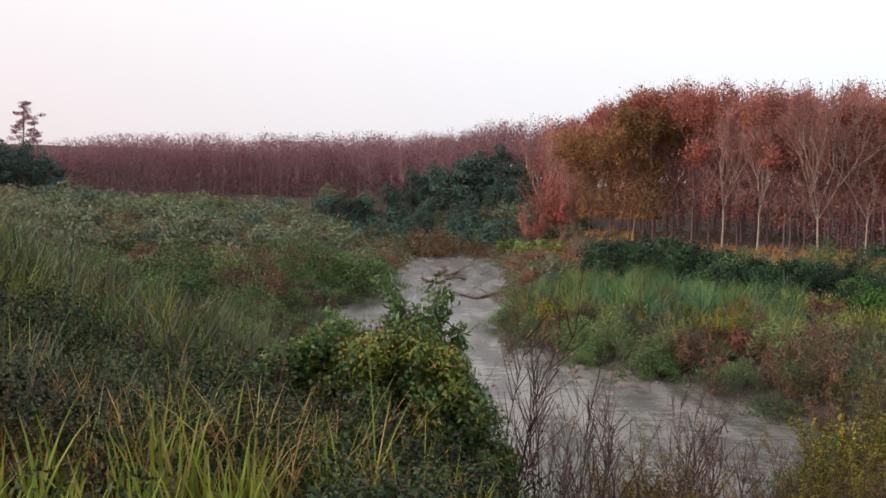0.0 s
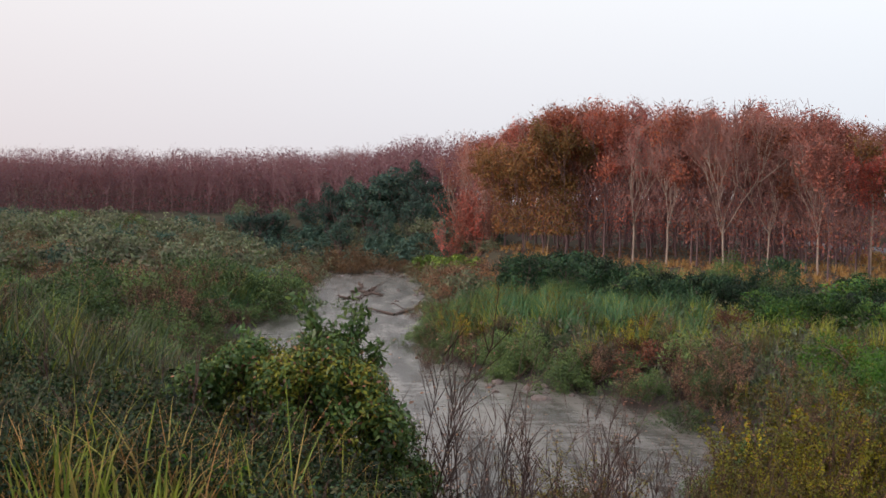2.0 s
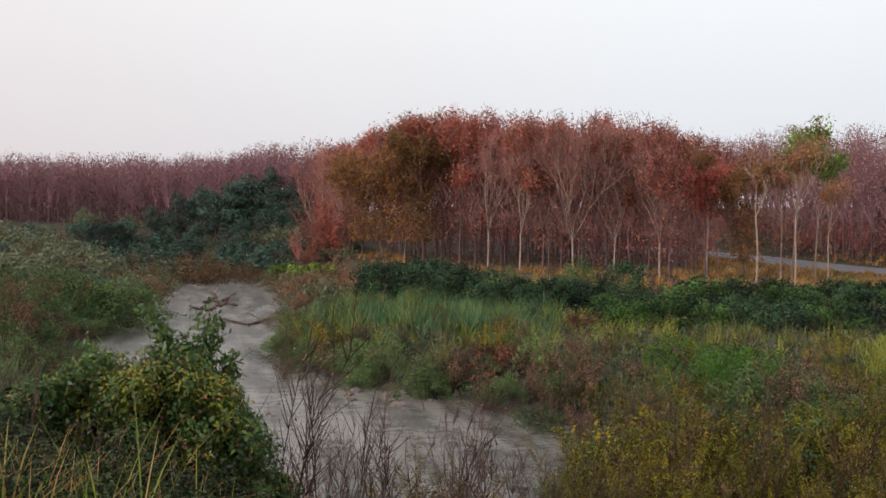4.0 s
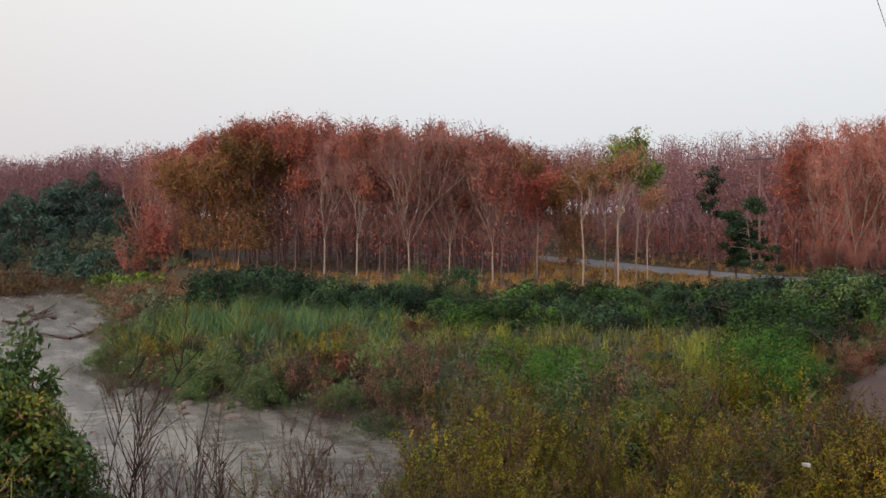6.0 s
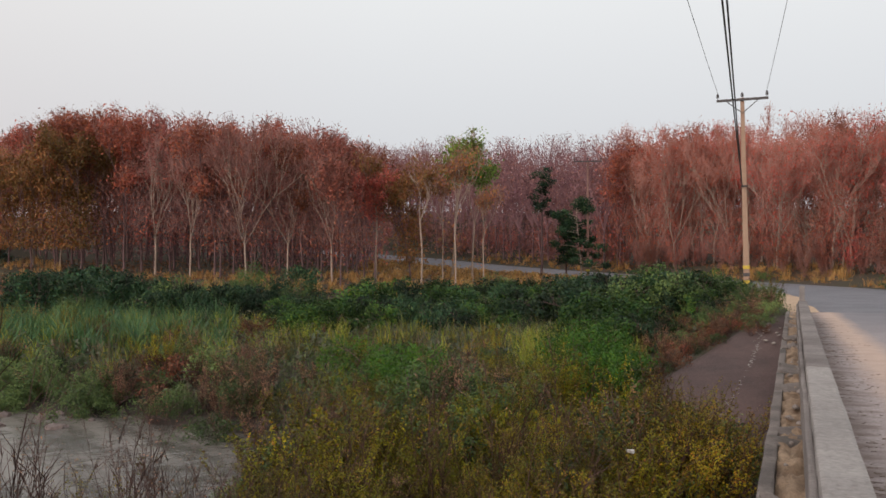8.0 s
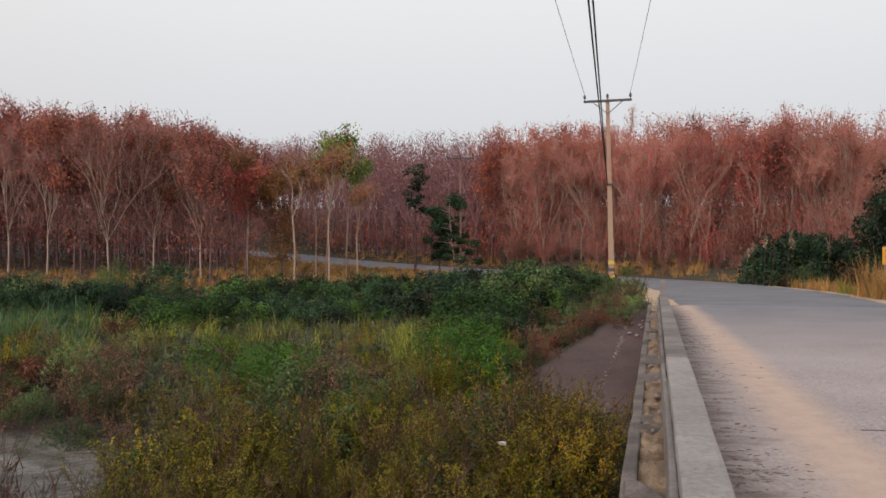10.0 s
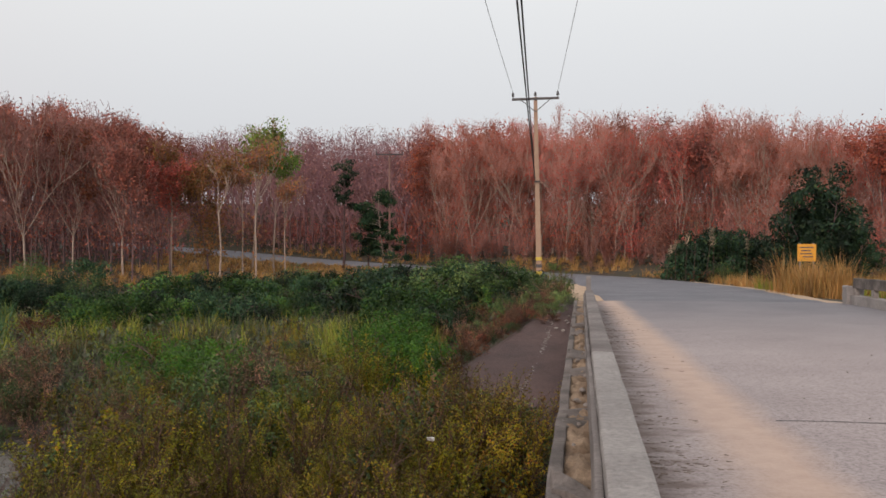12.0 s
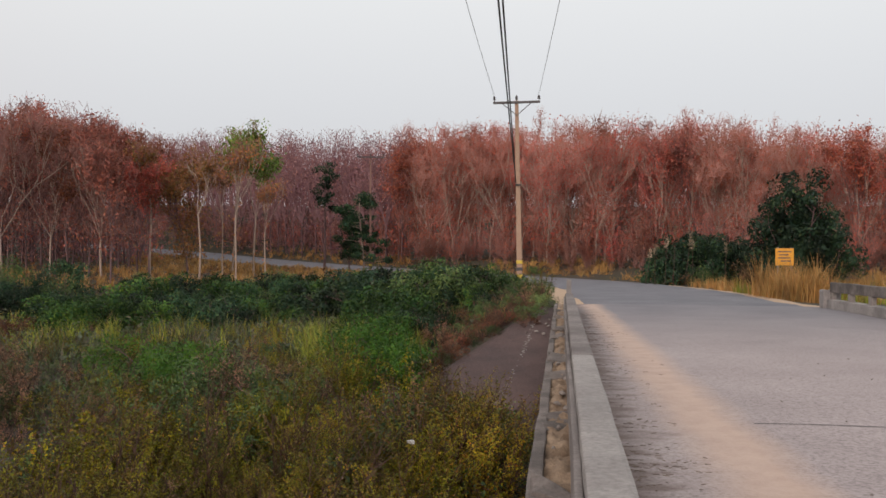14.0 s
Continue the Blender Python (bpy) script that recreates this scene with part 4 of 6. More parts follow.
# front row of the plantation, by bearing
for kind, az, d, size in (("pink", 6.4, 108, 0.97), ("pink", 7.3, 104, 1.0), ("pink", 8.2, 100, 0.95), ("olive", 9.3, 94, 0.9), ("olive", 10.5, 92, 0.9), ("olive", 11.8, 89, 0.9), ("olive", 13.2, 87, 0.9), ("red", 14.4, 88, 1.0), ("red", 15.6, 85, 1.0), ("red", 16.6, 86, 0.97), ("bare", 17.4, 80, 0.97),
                          ("bare", 19.45, 76, 0.9), ("bare", 22.8, 63, 1.0), ("bare", 25.4, 67, 0.95), ("bare", 28.2, 66, 0.97), ("brown", 28.75, 61.5, 1.0), ("slim", 31.0, 66, 0.95), ("slim", 33.9, 63, 0.93), ("olive", 33.2, 70, 0.95), ("slim", 36.1, 59, 0.92), ("slim", 37.9, 66, 0.7), ("slim", 35.3, 70, 0.8), ("green", 35.9, 76, 1.02), ("green", 37.2, 73, 0.9), ("bare", 10.6, 95, 1.1), ("bare", 12.0, 93, 1.06)):
    tree(kind, az, d, size)
# rows behind it
for k in range(34):
    az = 8 + 23.5 * (k + rng.uniform(0, 1)) / 34
    d = float(np.interp(az, EDGE_AZ, EDGE_D)) + rng.uniform(12, 30)
    tree(("red", "brown", "brown", "red", "brown", "red")[rng.integers(0, 6)], az, d, rng.uniform(0.88, 1.0))
# wood beyond the road
for k in range(66):
    az = 45.5 + 36 * (k + rng.uniform(0, 1)) / 66
    d = float(np.interp(az, (46, 52, 58, 66, 80), (104, 94, 86, 82, 80))) + rng.uniform(0, 18)
    tree(("pink", "pink", "pink", "pink", "brown" if az > 60 else "pink", "red" if az > 66 or az < 54 else "pink")[rng.integers(0, 6)], az, d + (14 if abs(az - 44.5) < 1 else 0), rng.uniform(0.84, 1.0))


# farther rows: many trees, each small in the distance
def far_wood(name, spots, mats, seed, label, per=250, leaf=0.29, twig_mat=M_TWIG):
    """Distant wood as one object: trunks, limbs and leaves of many plain trees."""
    r = np.random.default_rng(seed)
    wood, limbs, leaves = [], [], []
    for x, y, az, d in spots:
        z = ground_z(x, y)
        h = min(16.5, canopy(az, d) - z) * (1 - 0.2 * r.uniform(0, 1) ** 2)
        base = np.array([x, y, z])
        fork = base + [r.normal() * 0.15, r.normal() * 0.15, h * 0.28]
        wood.append((*base, *fork, 0.13, 0.10))
        tips = []
        for k in range(7):
            a = r.uniform(0, 6.28)
            e = fork + np.array([math.cos(a) * h * 0.17 * r.uniform(0.4, 1.2), math.sin(a) * h * 0.17, h * r.uniform(0.3, 0.70)])
            m = (fork + e) / 2 + r.normal(size=3) * 0.25
            limbs += [(*fork, *m, 0.06, 0.045), (*m, *e, 0.045, 0.02)]
            tips += [m, e, (m + e) / 2, m * 0.3 + e * 0.7]
        tips = np.array(tips)
        near_tip = lambda n_: tips[r.integers(0, len(tips), n_)]
        fa = near_tip(per // 2) + r.normal(size=(per // 2, 3)) * [0.5, 0.5, 0.3]
        fb = fa + unit(r.normal(size=(per // 2, 3)) * [0.55, 0.55, 0.3] + [0, 0, 0.8]) * r.uniform(0.5, 1.3, (per // 2, 1))
        fb[:, 2] = np.minimum(fb[:, 2], z + h + 0.4)
        limbs += np.hstack([fa, fb, np.full((len(fa), 1), 0.026), np.full((len(fa), 1), 0.012)]).tolist()
        top = near_tip(per) + r.normal(size=(per, 3)) * [0.75, 0.75, 0.5]
        low = int(per * 0.7)
        col = base + np.stack([r.normal(size=low) * 1.8, r.normal(size=low) * 1.8, h * r.uniform(0.03, 0.5, low)], 1)
        leaves.append(joined([leaf_quads(r, top, leaf, leaf * 0.6, 0.4), leaf_quads(r, col, leaf * 0.95, leaf * 0.55, 0.4)]))
    root = new(name)
    tagged(root, label, "woods", kind="stuff")
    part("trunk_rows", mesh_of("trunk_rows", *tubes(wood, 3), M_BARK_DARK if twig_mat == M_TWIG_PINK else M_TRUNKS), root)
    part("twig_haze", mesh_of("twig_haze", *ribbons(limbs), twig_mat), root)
    for k, m in enumerate(mats):
        part("foliage", mesh_of("foliage", *joined(leaves[k::len(mats)]), m), root)
    return root


def spots_in(az0, az1, d_of, depth, step, seed, gap=8.5):
    """Planted rows in a band between two bearings."""
    r = np.random.default_rng(seed)
    out = []
    for az in np.arange(az0, az1, step):
        d = d_of(az) + r.uniform(0, 3)
        while d < d_of(az) + depth:
            a = az + r.normal() * step * 0.25
            x, y = at_az(a, d)
            if near_line(np.array([x]), np.array([y]), ROAD_LINE)[0][0] > 7 and near_line(np.array([x]), np.array([y]), RIVER_LINE)[0][0] > 14:
                out.append((x, y, a, d))
            d += gap * r.uniform(0.8, 1.2)
    return out


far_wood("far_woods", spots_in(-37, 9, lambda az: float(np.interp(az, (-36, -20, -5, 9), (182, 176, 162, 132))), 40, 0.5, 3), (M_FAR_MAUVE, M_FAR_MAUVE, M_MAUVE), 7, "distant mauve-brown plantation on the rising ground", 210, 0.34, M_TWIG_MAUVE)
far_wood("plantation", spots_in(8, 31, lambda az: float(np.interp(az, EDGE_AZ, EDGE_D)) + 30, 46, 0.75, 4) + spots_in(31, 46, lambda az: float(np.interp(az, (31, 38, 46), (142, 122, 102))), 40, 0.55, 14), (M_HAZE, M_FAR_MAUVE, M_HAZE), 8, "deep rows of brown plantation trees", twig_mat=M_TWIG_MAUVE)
far_wood("roadside_woods", spots_in(46, 85, lambda az: 104.0, 30, 0.8, 6), (M_PINK, M_BROWN, M_PINK), 9, "deep rows of pinkish brown trees beyond the road", twig_mat=M_TWIG_PINK)


# ---- shrubs and dense trees ----
def shrub(name, seed, size, stems, leaves, leaf, leaf_mat, wood_mat, lumps=7, twig=0.012, droop=0.2, narrow=0.5, hollow=0.55, flat=0.85):
    """A bush of several leaning stems with leaves gathered in uneven lumps. size: half width and height."""
    r = np.random.default_rng(seed)
    w, h = size
    lumps = int(lumps * 1.7)
    cen = np.stack([r.normal(size=lumps) * w * 0.46, r.normal(size=lumps) * w * 0.46, np.zeros(lumps)], 1)
    dome = np.clip(1.1 - 0.5 * np.hypot(cen[:, 0], cen[:, 1]) / w, 0.3, 1)
    cen[:, 2] = h * dome * r.uniform(0.12, 0.86, lumps)
    rad = w * r.uniform(0.15, 0.34, lumps)
    segs = []
    for k in range(stems):
        c = cen[k % lumps] + r.normal(size=3) * rad[k % lumps] * 0.5
        a = np.array([r.normal() * w * 0.15, r.normal() * w * 0.15, 0.0])
        m = a * 0.6 + c * 0.4 + [0, 0, h * 0.12]
        segs += [(*a, *m, twig * 2.0, twig * 1.5), (*m, *c, twig * 1.5, twig)]
        for j in range(4):
            e = c + unit(r.normal(size=3) + [0, 0, 0.6]) * rad[k % lumps] * r.uniform(0.7, 1.25)
            segs.append((*(m + (c - m) * r.uniform(0.4, 1)), *e, twig * 0.9, twig * 0.4))
    which = r.integers(0, lumps, leaves)
    dirn = unit(r.normal(size=(leaves, 3)) + [0, 0, 0.25])
    dist = rad[which] * (hollow + (1.12 - hollow) * r.uniform(0, 1, leaves) ** 0.7)
    pts = cen[which] + dirn * dist[:, None] * [1, 1, flat]
    pts[:, 2] = np.abs(pts[:, 2]) + 0.02
    root = new(name)
    tagged(part("branching", mesh_of("branching", *tubes(segs, 3), wood_mat), root), kind="stuff")
    part("foliage", mesh_of("foliage", *leaf_quads(r, pts, leaf, leaf * narrow, droop, dirn * 0.7), leaf_mat), root)
    return root


def wand_bush(name, seed, tall, stems, branches, leaves, leaf, leaf_mat, wood_mat, spread=0.35, twig=0.011, narrow=0.45, split=False):
    """A loose bush of slender rising stems with side twigs and small leaves along them."""
    r = np.random.default_rng(seed)
    segs, fine, ends = [], [], []
    for k in range(stems):
        a = np.array([r.normal() * 0.02 * stems ** 0.7, r.normal() * 0.02 * stems ** 0.7, 0.0])
        ang, lean = r.uniform(0, 6.28), spread * r.uniform(0.2, 1.2)
        d = unit(np.array([math.cos(ang) * lean, math.sin(ang) * lean, 1.0]))
        ln, p = tall * r.uniform(0.6, 1.05), a
        for j in range(5):
            d = unit(d + r.normal(size=3) * 0.10 + [0, 0, 0.04])
            q = p + d * ln / 5
            (segs if j < 2 else fine).append((*p, *q, twig * (1.5 - 0.25 * j), twig * (1.25 - 0.25 * j), k, True))
            if j:
                ends.append((p, q))
                for i in range(branches):
                    s0 = p + (q - p) * r.uniform(0, 1)
                    bd = unit(d + unit(r.normal(size=3)) * 0.75 + [0, 0, 0.15])
                    e = s0 + bd * tall * r.uniform(0.08, 0.24) * (1.2 - 0.1 * j)
                    fine.append((*s0, *e, twig * 0.7, twig * 0.35, k, False))
                    ends.append((s0, e))
            p = q
    root = new(name)
    if split:  # few stems, each one a part
        for k in range(stems):
            rows = [g for g in segs if g[8] == k] + [g for g in fine if g[8] == k and g[9]]
            pts = np.array([g[:3] for g in rows] + [rows[-1][3:6]])
            part("stem", mesh_of("stem", *pipe(pts, np.linspace(twig * 1.5, twig * 0.4, len(pts)), 4), wood_mat), root)
        fine = [g for g in fine if not g[9]]
        tagged(part("twig_spray", mesh_of("twig_spray", *ribbons([g[:8] for g in fine]), wood_mat), root), kind="stuff")
    else:
        part("branching", mesh_of("branching", *joined([tubes([g[:8] for g in segs], 3), ribbons([g[:8] for g in fine])]), wood_mat), root)
    if leaves:
        a, b_ = np.array([e[0] for e in ends]), np.array([e[1] for e in ends])
        k = r.integers(0, len(a), leaves)
        pts = a[k] + (b_ - a)[k] * r.uniform(0.15, 1.05, (leaves, 1)) + r.normal(size=(leaves, 3)) * 0.025
        rise = np.stack([pts[:, 0] * 0.6, pts[:, 1] * 0.6, np.full(leaves, 0.9)], 1)
        part("foliage", mesh_of("foliage", *leaf_quads(r, pts, leaf, leaf * narrow, 0.1, rise), leaf_mat), root)
    return root


M_STEM = rough_mat("reddish_stem", (0.040, 0.018, 0.015), (0.100, 0.048, 0.038), 3.0, 0.8, 0.2, 40)
SHRUBS = {
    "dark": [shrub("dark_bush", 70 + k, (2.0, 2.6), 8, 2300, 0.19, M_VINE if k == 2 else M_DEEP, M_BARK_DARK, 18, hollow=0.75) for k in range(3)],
    "green": [shrub("green_bush", 80 + k, (1.7, 2.0), 6, 3200, 0.085, M_BUSH, M_BARK_DARK, 16, hollow=0.65) for k in range(3)],
    "brown": [wand_bush("brown_bush", 90 + k, 2.2, 18, 5, 1900, 0.050, M_DRY, M_STEM, 0.7, 0.007, 0.4) for k in range(3)],
    "yellow": [wand_bush("yellow_green_bush", 100 + k, 2.4, 22, 3, 6000, 0.042, M_YELLOW, M_STEM, 0.6, 0.007, 0.5) for k in range(4)],
    "mid_yellow": [wand_bush("yellow_green_bush", 240 + k, 2.4, 18, 2, 2600, 0.066, M_YELLOW, M_STEM, 0.6, 0.008, 0.5) for k in range(3)],
    "mid_brown": [wand_bush("brown_bush", 260 + k, 2.2, 16, 4, 1500, 0.070, M_DRY, M_STEM, 0.7, 0.009, 0.4) for k in range(3)],
    "mid_green": [shrub("green_bush", 270 + k, (1.7, 2.0), 5, 2300, 0.11, M_BUSH, M_BARK_DARK, 16, hollow=0.65) for k in range(3)],
    "mid_olive": [wand_bush("olive_bush", 250 + k, 2.3, 18, 2, 2600, 0.066, M_LOOSE, M_STEM, 0.6, 0.008, 0.5) for k in range(3)],
    "olive": [wand_bush("olive_bush", 105 + k, 2.3, 20, 3, 5600, 0.042, M_LOOSE, M_STEM, 0.6, 0.007, 0.5) for k in range(3)],
    "far_green": [shrub("green_bush", 180 + k, (1.8, 2.0), 4, 800, 0.25, M_PLAIN, M_BARK_DARK, 12, hollow=0.75) for k in range(3)],
    "far_brown": [shrub("brown_bush", 190 + k, (1.8, 2.0), 10, 1000, 0.16, M_DRY, M_STEM, 12, 0.012, 0, 0.35, 0.5) for k in range(3)],
    "far_yellow": [shrub("yellow_green_bush", 200 + k, (1.7, 1.7), 6, 800, 0.22, M_BUSH, M_STEM, 12, 0.012, 0, 0.4, 0.7) for k in range(2)],
    "far_dark": [shrub("dark_bush", 210 + k, (2.0, 2.4), 4, 700, 0.32, M_DARK, M_BARK_DARK, 12, hollow=0.75) for k in range(2)],
    "rust": [shrub("rust_bush", 110, (1.2, 1.2), 22, 700, 0.10, M_RUST, M_STEM, 7, 0.009)],
    "fresh": [shrub("bright_bush", 120, (1.6, 2.6), 12, 1400, 0.28, M_GREEN, M_BARK_DARK, 8)],
    "tree": [shrub("leafy_tree", 130 + k, (3.2, 9.0), 16, 4200, 0.33, M_DARK, M_BARK_DARK, 26, 0.06, 0.2, 0.5, 0.8) for k in range(3)],
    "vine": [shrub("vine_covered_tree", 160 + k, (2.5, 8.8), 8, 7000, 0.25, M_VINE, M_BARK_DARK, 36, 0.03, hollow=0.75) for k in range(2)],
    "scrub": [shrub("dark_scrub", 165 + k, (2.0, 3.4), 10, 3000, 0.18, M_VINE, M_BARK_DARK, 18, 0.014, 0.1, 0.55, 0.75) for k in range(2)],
    "thicket": [wand_bush("red_brush", 170 + k, 4.6, 16, 6, 1000, 0.15, (M_PINK, M_RED, M_BROWN)[k], M_TWIG, 0.45, 0.016, 0.5) for k in range(3)],
    "weed": [wand_bush("bare_weed", 140 + k, 3.0, 4, 5, 90, 0.045, M_DRY, M_STEM, 0.32, 0.0068, split=True) for k in range(5)],
    "fern_green": [shrub("green_bush", 280 + k, (1.6, 2.1), 5, 3000, 0.10, M_FERN, M_BARK_DARK, 16, hollow=0.65) for k in range(2)],
    "creeper": [shrub("leafy_creeper", 150 + k, (0.9, 0.75), 6, 2600, 0.042, M_CREEP, M_STEM, 16, 0.006, 0.1, 0.55, 0.5) for k in range(3)],
}
SAID = {"fern_green": ("lush green leafy bush among olive scrub", "bush"), "mid_brown": ("dry brownish bush with fine twigs", "bush"), "mid_green": ("leafy mid-green bush on the flood plain", "bush"), "mid_yellow": ("feathery yellow-green bush by the water", "bush"), "mid_olive": ("loose olive-green bush with slender reddish stems", "bush"), "scrub": ("dense dark blue-green scrub below the wood", "bush"), "thicket": ("reddish brush of fine twigs at the wood's edge", "brush"), "dark": ("dense dark green bush on the river bank", "bush"), "green": ("leafy mid-green bush on the flood plain", "bush"), "brown": ("dry brownish bush with fine twigs", "bush"), "yellow": ("feathery yellow-green bush by the water", "bush"),
        "rust": ("small dead rust-red bush at the water's edge", "bush"), "fresh": ("bright green leafy bush at the wood's edge", "bush"), "tree": ("dark green leafy tree by the river bend", "tree"),
        "far_green": ("leafy mid-green bush on the flood plain", "bush"), "far_brown": ("dry brownish bush on the flood plain", "bush"), "far_yellow": ("rough green bush on the flood plain", "bush"), "far_dark": ("dark green bush near the woods", "bush"),
        "olive": ("loose olive-green bush with slender reddish stems", "bush"), "vine": ("dark green tree smothered in creepers beside the road", "tree"),
        "weed": ("tall bare weed with reddish brown stems", "weed"), "creeper": ("low leafy green creeper on the slope", "creeper")}


FAR_SCRUB = {k: [] for k in SHRUBS if k.startswith("far_")}


def bush(kind, az, d, size=1.0, dz=0.0):
    if d > 52 and "far_" + kind in SHRUBS and not (kind == "green" and az > 5):
        kind = "far_" + kind
    elif d > 15.5 and "mid_" + kind in SHRUBS:
        kind = "mid_" + kind
    pats = SHRUBS[kind]
    x, y = at_az(az, d)
    if kind.startswith("far_") and d > 80:
        turn, size = rng.uniform(0, 6.28), size * rng.uniform(0.85, 1.15)
        FAR_SCRUB[kind].append((pats[rng.integers(0, len(pats))], x, y, size, turn))
        return None
    ob = place(pats[rng.integers(0, len(pats))], x, y, size * rng.uniform(0.85, 1.15), rng.uniform(0, 6.28), dz)
    return tagged(ob, *SAID[kind], group=kind + " plants")


def many(kind, count, az0, az1, d0, d1, size0, size1, margin=0.3, under=None):
    for k in range(count):
        az, d = rng.uniform(az0, az1), math.sqrt(rng.uniform(d0 * d0, d1 * d1))
        x, y = at_az(az, d)
        rd, hw = near_line(np.array([x]), np.array([y]), RIVER_LINE)
        rr = near_line(np.array([x]), np.array([y]), ROAD_LINE)[0][0]
        q = x * SY - y * SX
        if rd[0] - hw[0] < margin or rr < 5.5 or (q > -1.3 and d < 36):
            continue
        size = rng.uniform(size0, size1)
        if under:  # no higher than this many degrees below the bridge
            size = min(size, max(0.22, (EYE - d * math.tan(radians(under * rng.uniform(0.95, 1.35))) - max(ground_z(x, y), -0.2)) / 2.2))
        kind_here = kind
        if kind in ("yellow", "olive") and az > 15:  # kinds stand in patches, in mounds of their own height
            lie = float(wobble(x, y, 9.0, 5.0)) + rng.normal() * 0.18
            kind_here = "green" if lie > 0.62 else "yellow" if lie > 0.0 else "olive" if lie > (-0.15 if az < 38 else -0.46) else "brown"
            size *= 0.82 + 0.26 * float(wobble(x, y, 6.0, 2.0)) + (0.0 if kind_here != "green" else -0.15)
        bush(kind_here, az, d, size)


# far bank, bend of the river
for az, d, s in ((-28.5, 146, 1.15), (-27.2, 142, 1.1), (-26.2, 146, 1.2), (-25.2, 142, 1.05), (-24.2, 146, 0.95), (-23.4, 141, 0.6), (-21.0, 158, 0.65), (-18.6, 160, 0.7), (-9.0, 146, 0.8), (-7.6, 148, 0.95), (-6.4, 146, 1.0), (-5.2, 147, 0.95), (-3.4, 150, 0.7), (-2.0, 146, 0.95), (-0.7, 148, 1.05), (0.7, 142, 1.15), (1.9, 143, 1.25), (3.2, 141, 1.1), (4.4, 136, 1.05), (1.5, 130, 0.8), (-1.1, 134, 0.7), (3.6, 128, 0.75), (5.6, 124, 0.7)):
    bush("tree", az, d, s)
for az, d, s in ((-2.4, 108, 1.7), (-1.5, 107, 2.0), (-0.6, 108, 2.0), (0.3, 109, 1.9), (1.1, 110, 1.5), (-1.0, 105, 1.7), (0.0, 105.5, 1.5), (2.9, 110, 1.2), (3.6, 98, 1.2), (4.6, 92, 1.1), (5.2, 84, 1.2), (6.2, 76, 1.2), (7.4, 72, 1.1), (8.6, 68, 1.0), (5.9, 80, 1.2), (6.9, 72, 1.1), (-10.8, 42, 1.0), (-12, 41, 1.1), (-9.6, 43, 0.9), (-11.4, 40, 1.0)):
    bush("brown" if d < 60 else "far_brown", az, d, s)
for az, d, s in ((5.9, 94, 1.5), (6.8, 90, 1.2), (4.7, 99, 1.3)):
    bush("fresh", az, d, s)
many("olive", 16, 5.5, 21, 35, 48, 0.5, 0.8)
many("green", 12, 6, 21, 36, 49, 0.4, 0.65)
for az, d, s in ((-4.2, 10.3, 0.85), (-2.4, 10.4, 0.9), (-0.6, 10.3, 0.85), (1.0, 10.2, 0.7), (-5.8, 10.0, 0.8), (-1.4, 9.8, 0.7)):
    bush("creeper", az, d, s * 1.7)
for k in range(54):  # growth on the near bank above the bend
    az = -28 + 26.5 * (k + rng.uniform(0, 1)) / 54
    d = float(np.interp(az, (-28, -22, -13, -4, -1), (148, 144, 131, 117, 108))) - rng.uniform(0, 9)
    bush(("far_green", "far_dark", "far_green", "far_brown", "far_yellow")[k % 5], az, d, rng.uniform(0.9, 1.5))
for az, d, s in ((-3.6, 131, 0.5), (-2.9, 129, 0.45), (-4.3, 133, 0.5), (6.6, 118, 0.45), (7.4, 112, 0.4)):
    bush("tree", az, d, s)
for az, d, s in ((5.7, 106, 1.2), (6.3, 103, 1.3), (7.0, 104, 1.5), (7.7, 100, 1.4), (8.4, 98, 1.3), (7.4, 108, 1.7), (6.6, 109, 1.7)):
    bush("thicket", az, d, s)
for k in range(12):
    bush(("far_dark", "far_green")[k % 3 == 2], -5.4 + 0.28 * k, 137 + 8 * rng.uniform(0, 1), rng.uniform(0.8, 1.3))
for k in range(18):
    bush(("far_green", "far_brown", "far_dark")[k % 3], 3.4 + 0.32 * k, 116 - 1.0 * k + 6 * rng.uniform(-1, 1), rng.uniform(0.6, 1.1))
many("far_dark", 34, -3.5, 7, 112, 134, 0.9, 1.5)
many("far_green", 16, -3, 8, 108, 134, 0.9, 1.4)
many("far_brown", 10, -3, 8, 106, 130, 0.9, 1.4)
many("far_green", 30, -26, 6, 118, 165, 0.9, 1.6)
many("far_brown", 16, -26, 6, 118, 165, 0.8, 1.3)
many("far_dark", 22, -24, 6, 120, 168, 0.8, 1.4)
many("far_green", 44, -30, -3, 58, 150, 0.8, 1.6)
many("far_dark", 14, -30, -4, 60, 150, 0.6, 1.0)
many("far_brown", 32, -30, -3, 56, 150, 0.7, 1.3)
many("far_yellow", 34, -30, -4, 50, 130, 0.8, 1.3)
many("far_dark", 24, -30, -2, 90, 155, 0.6, 1.1)
many("green", 16, -30, -9, 30, 60, 0.6, 1.0)
many("brown", 16, -30, -8, 28, 60, 0.7, 1.1)
for k in range(16):  # tall growth on the left bank above the water
    az = -10.5 + 6.3 * (k + rng.uniform(0, 1)) / 16
    bush(("mid_green", "mid_green", "mid_brown")[k % 3], az, float(np.interp(az, (-10.5, -7, -4), (50, 53, 60))) + rng.uniform(-3, 4), rng.uniform(1.0, 1.45))
many("mid_green", 12, -20, -7, 30, 52, 0.8, 1.2)
many("mid_brown", 14, -20, -7, 30, 52, 0.8, 1.2)
many("mid_green", 26, -26, -7, 34, 60, 0.8, 1.3)
many("far_green", 60, -28, -6, 60, 120, 1.0, 1.6)
many("far_brown", 26, -28, -6, 60, 120, 0.9, 1.3)
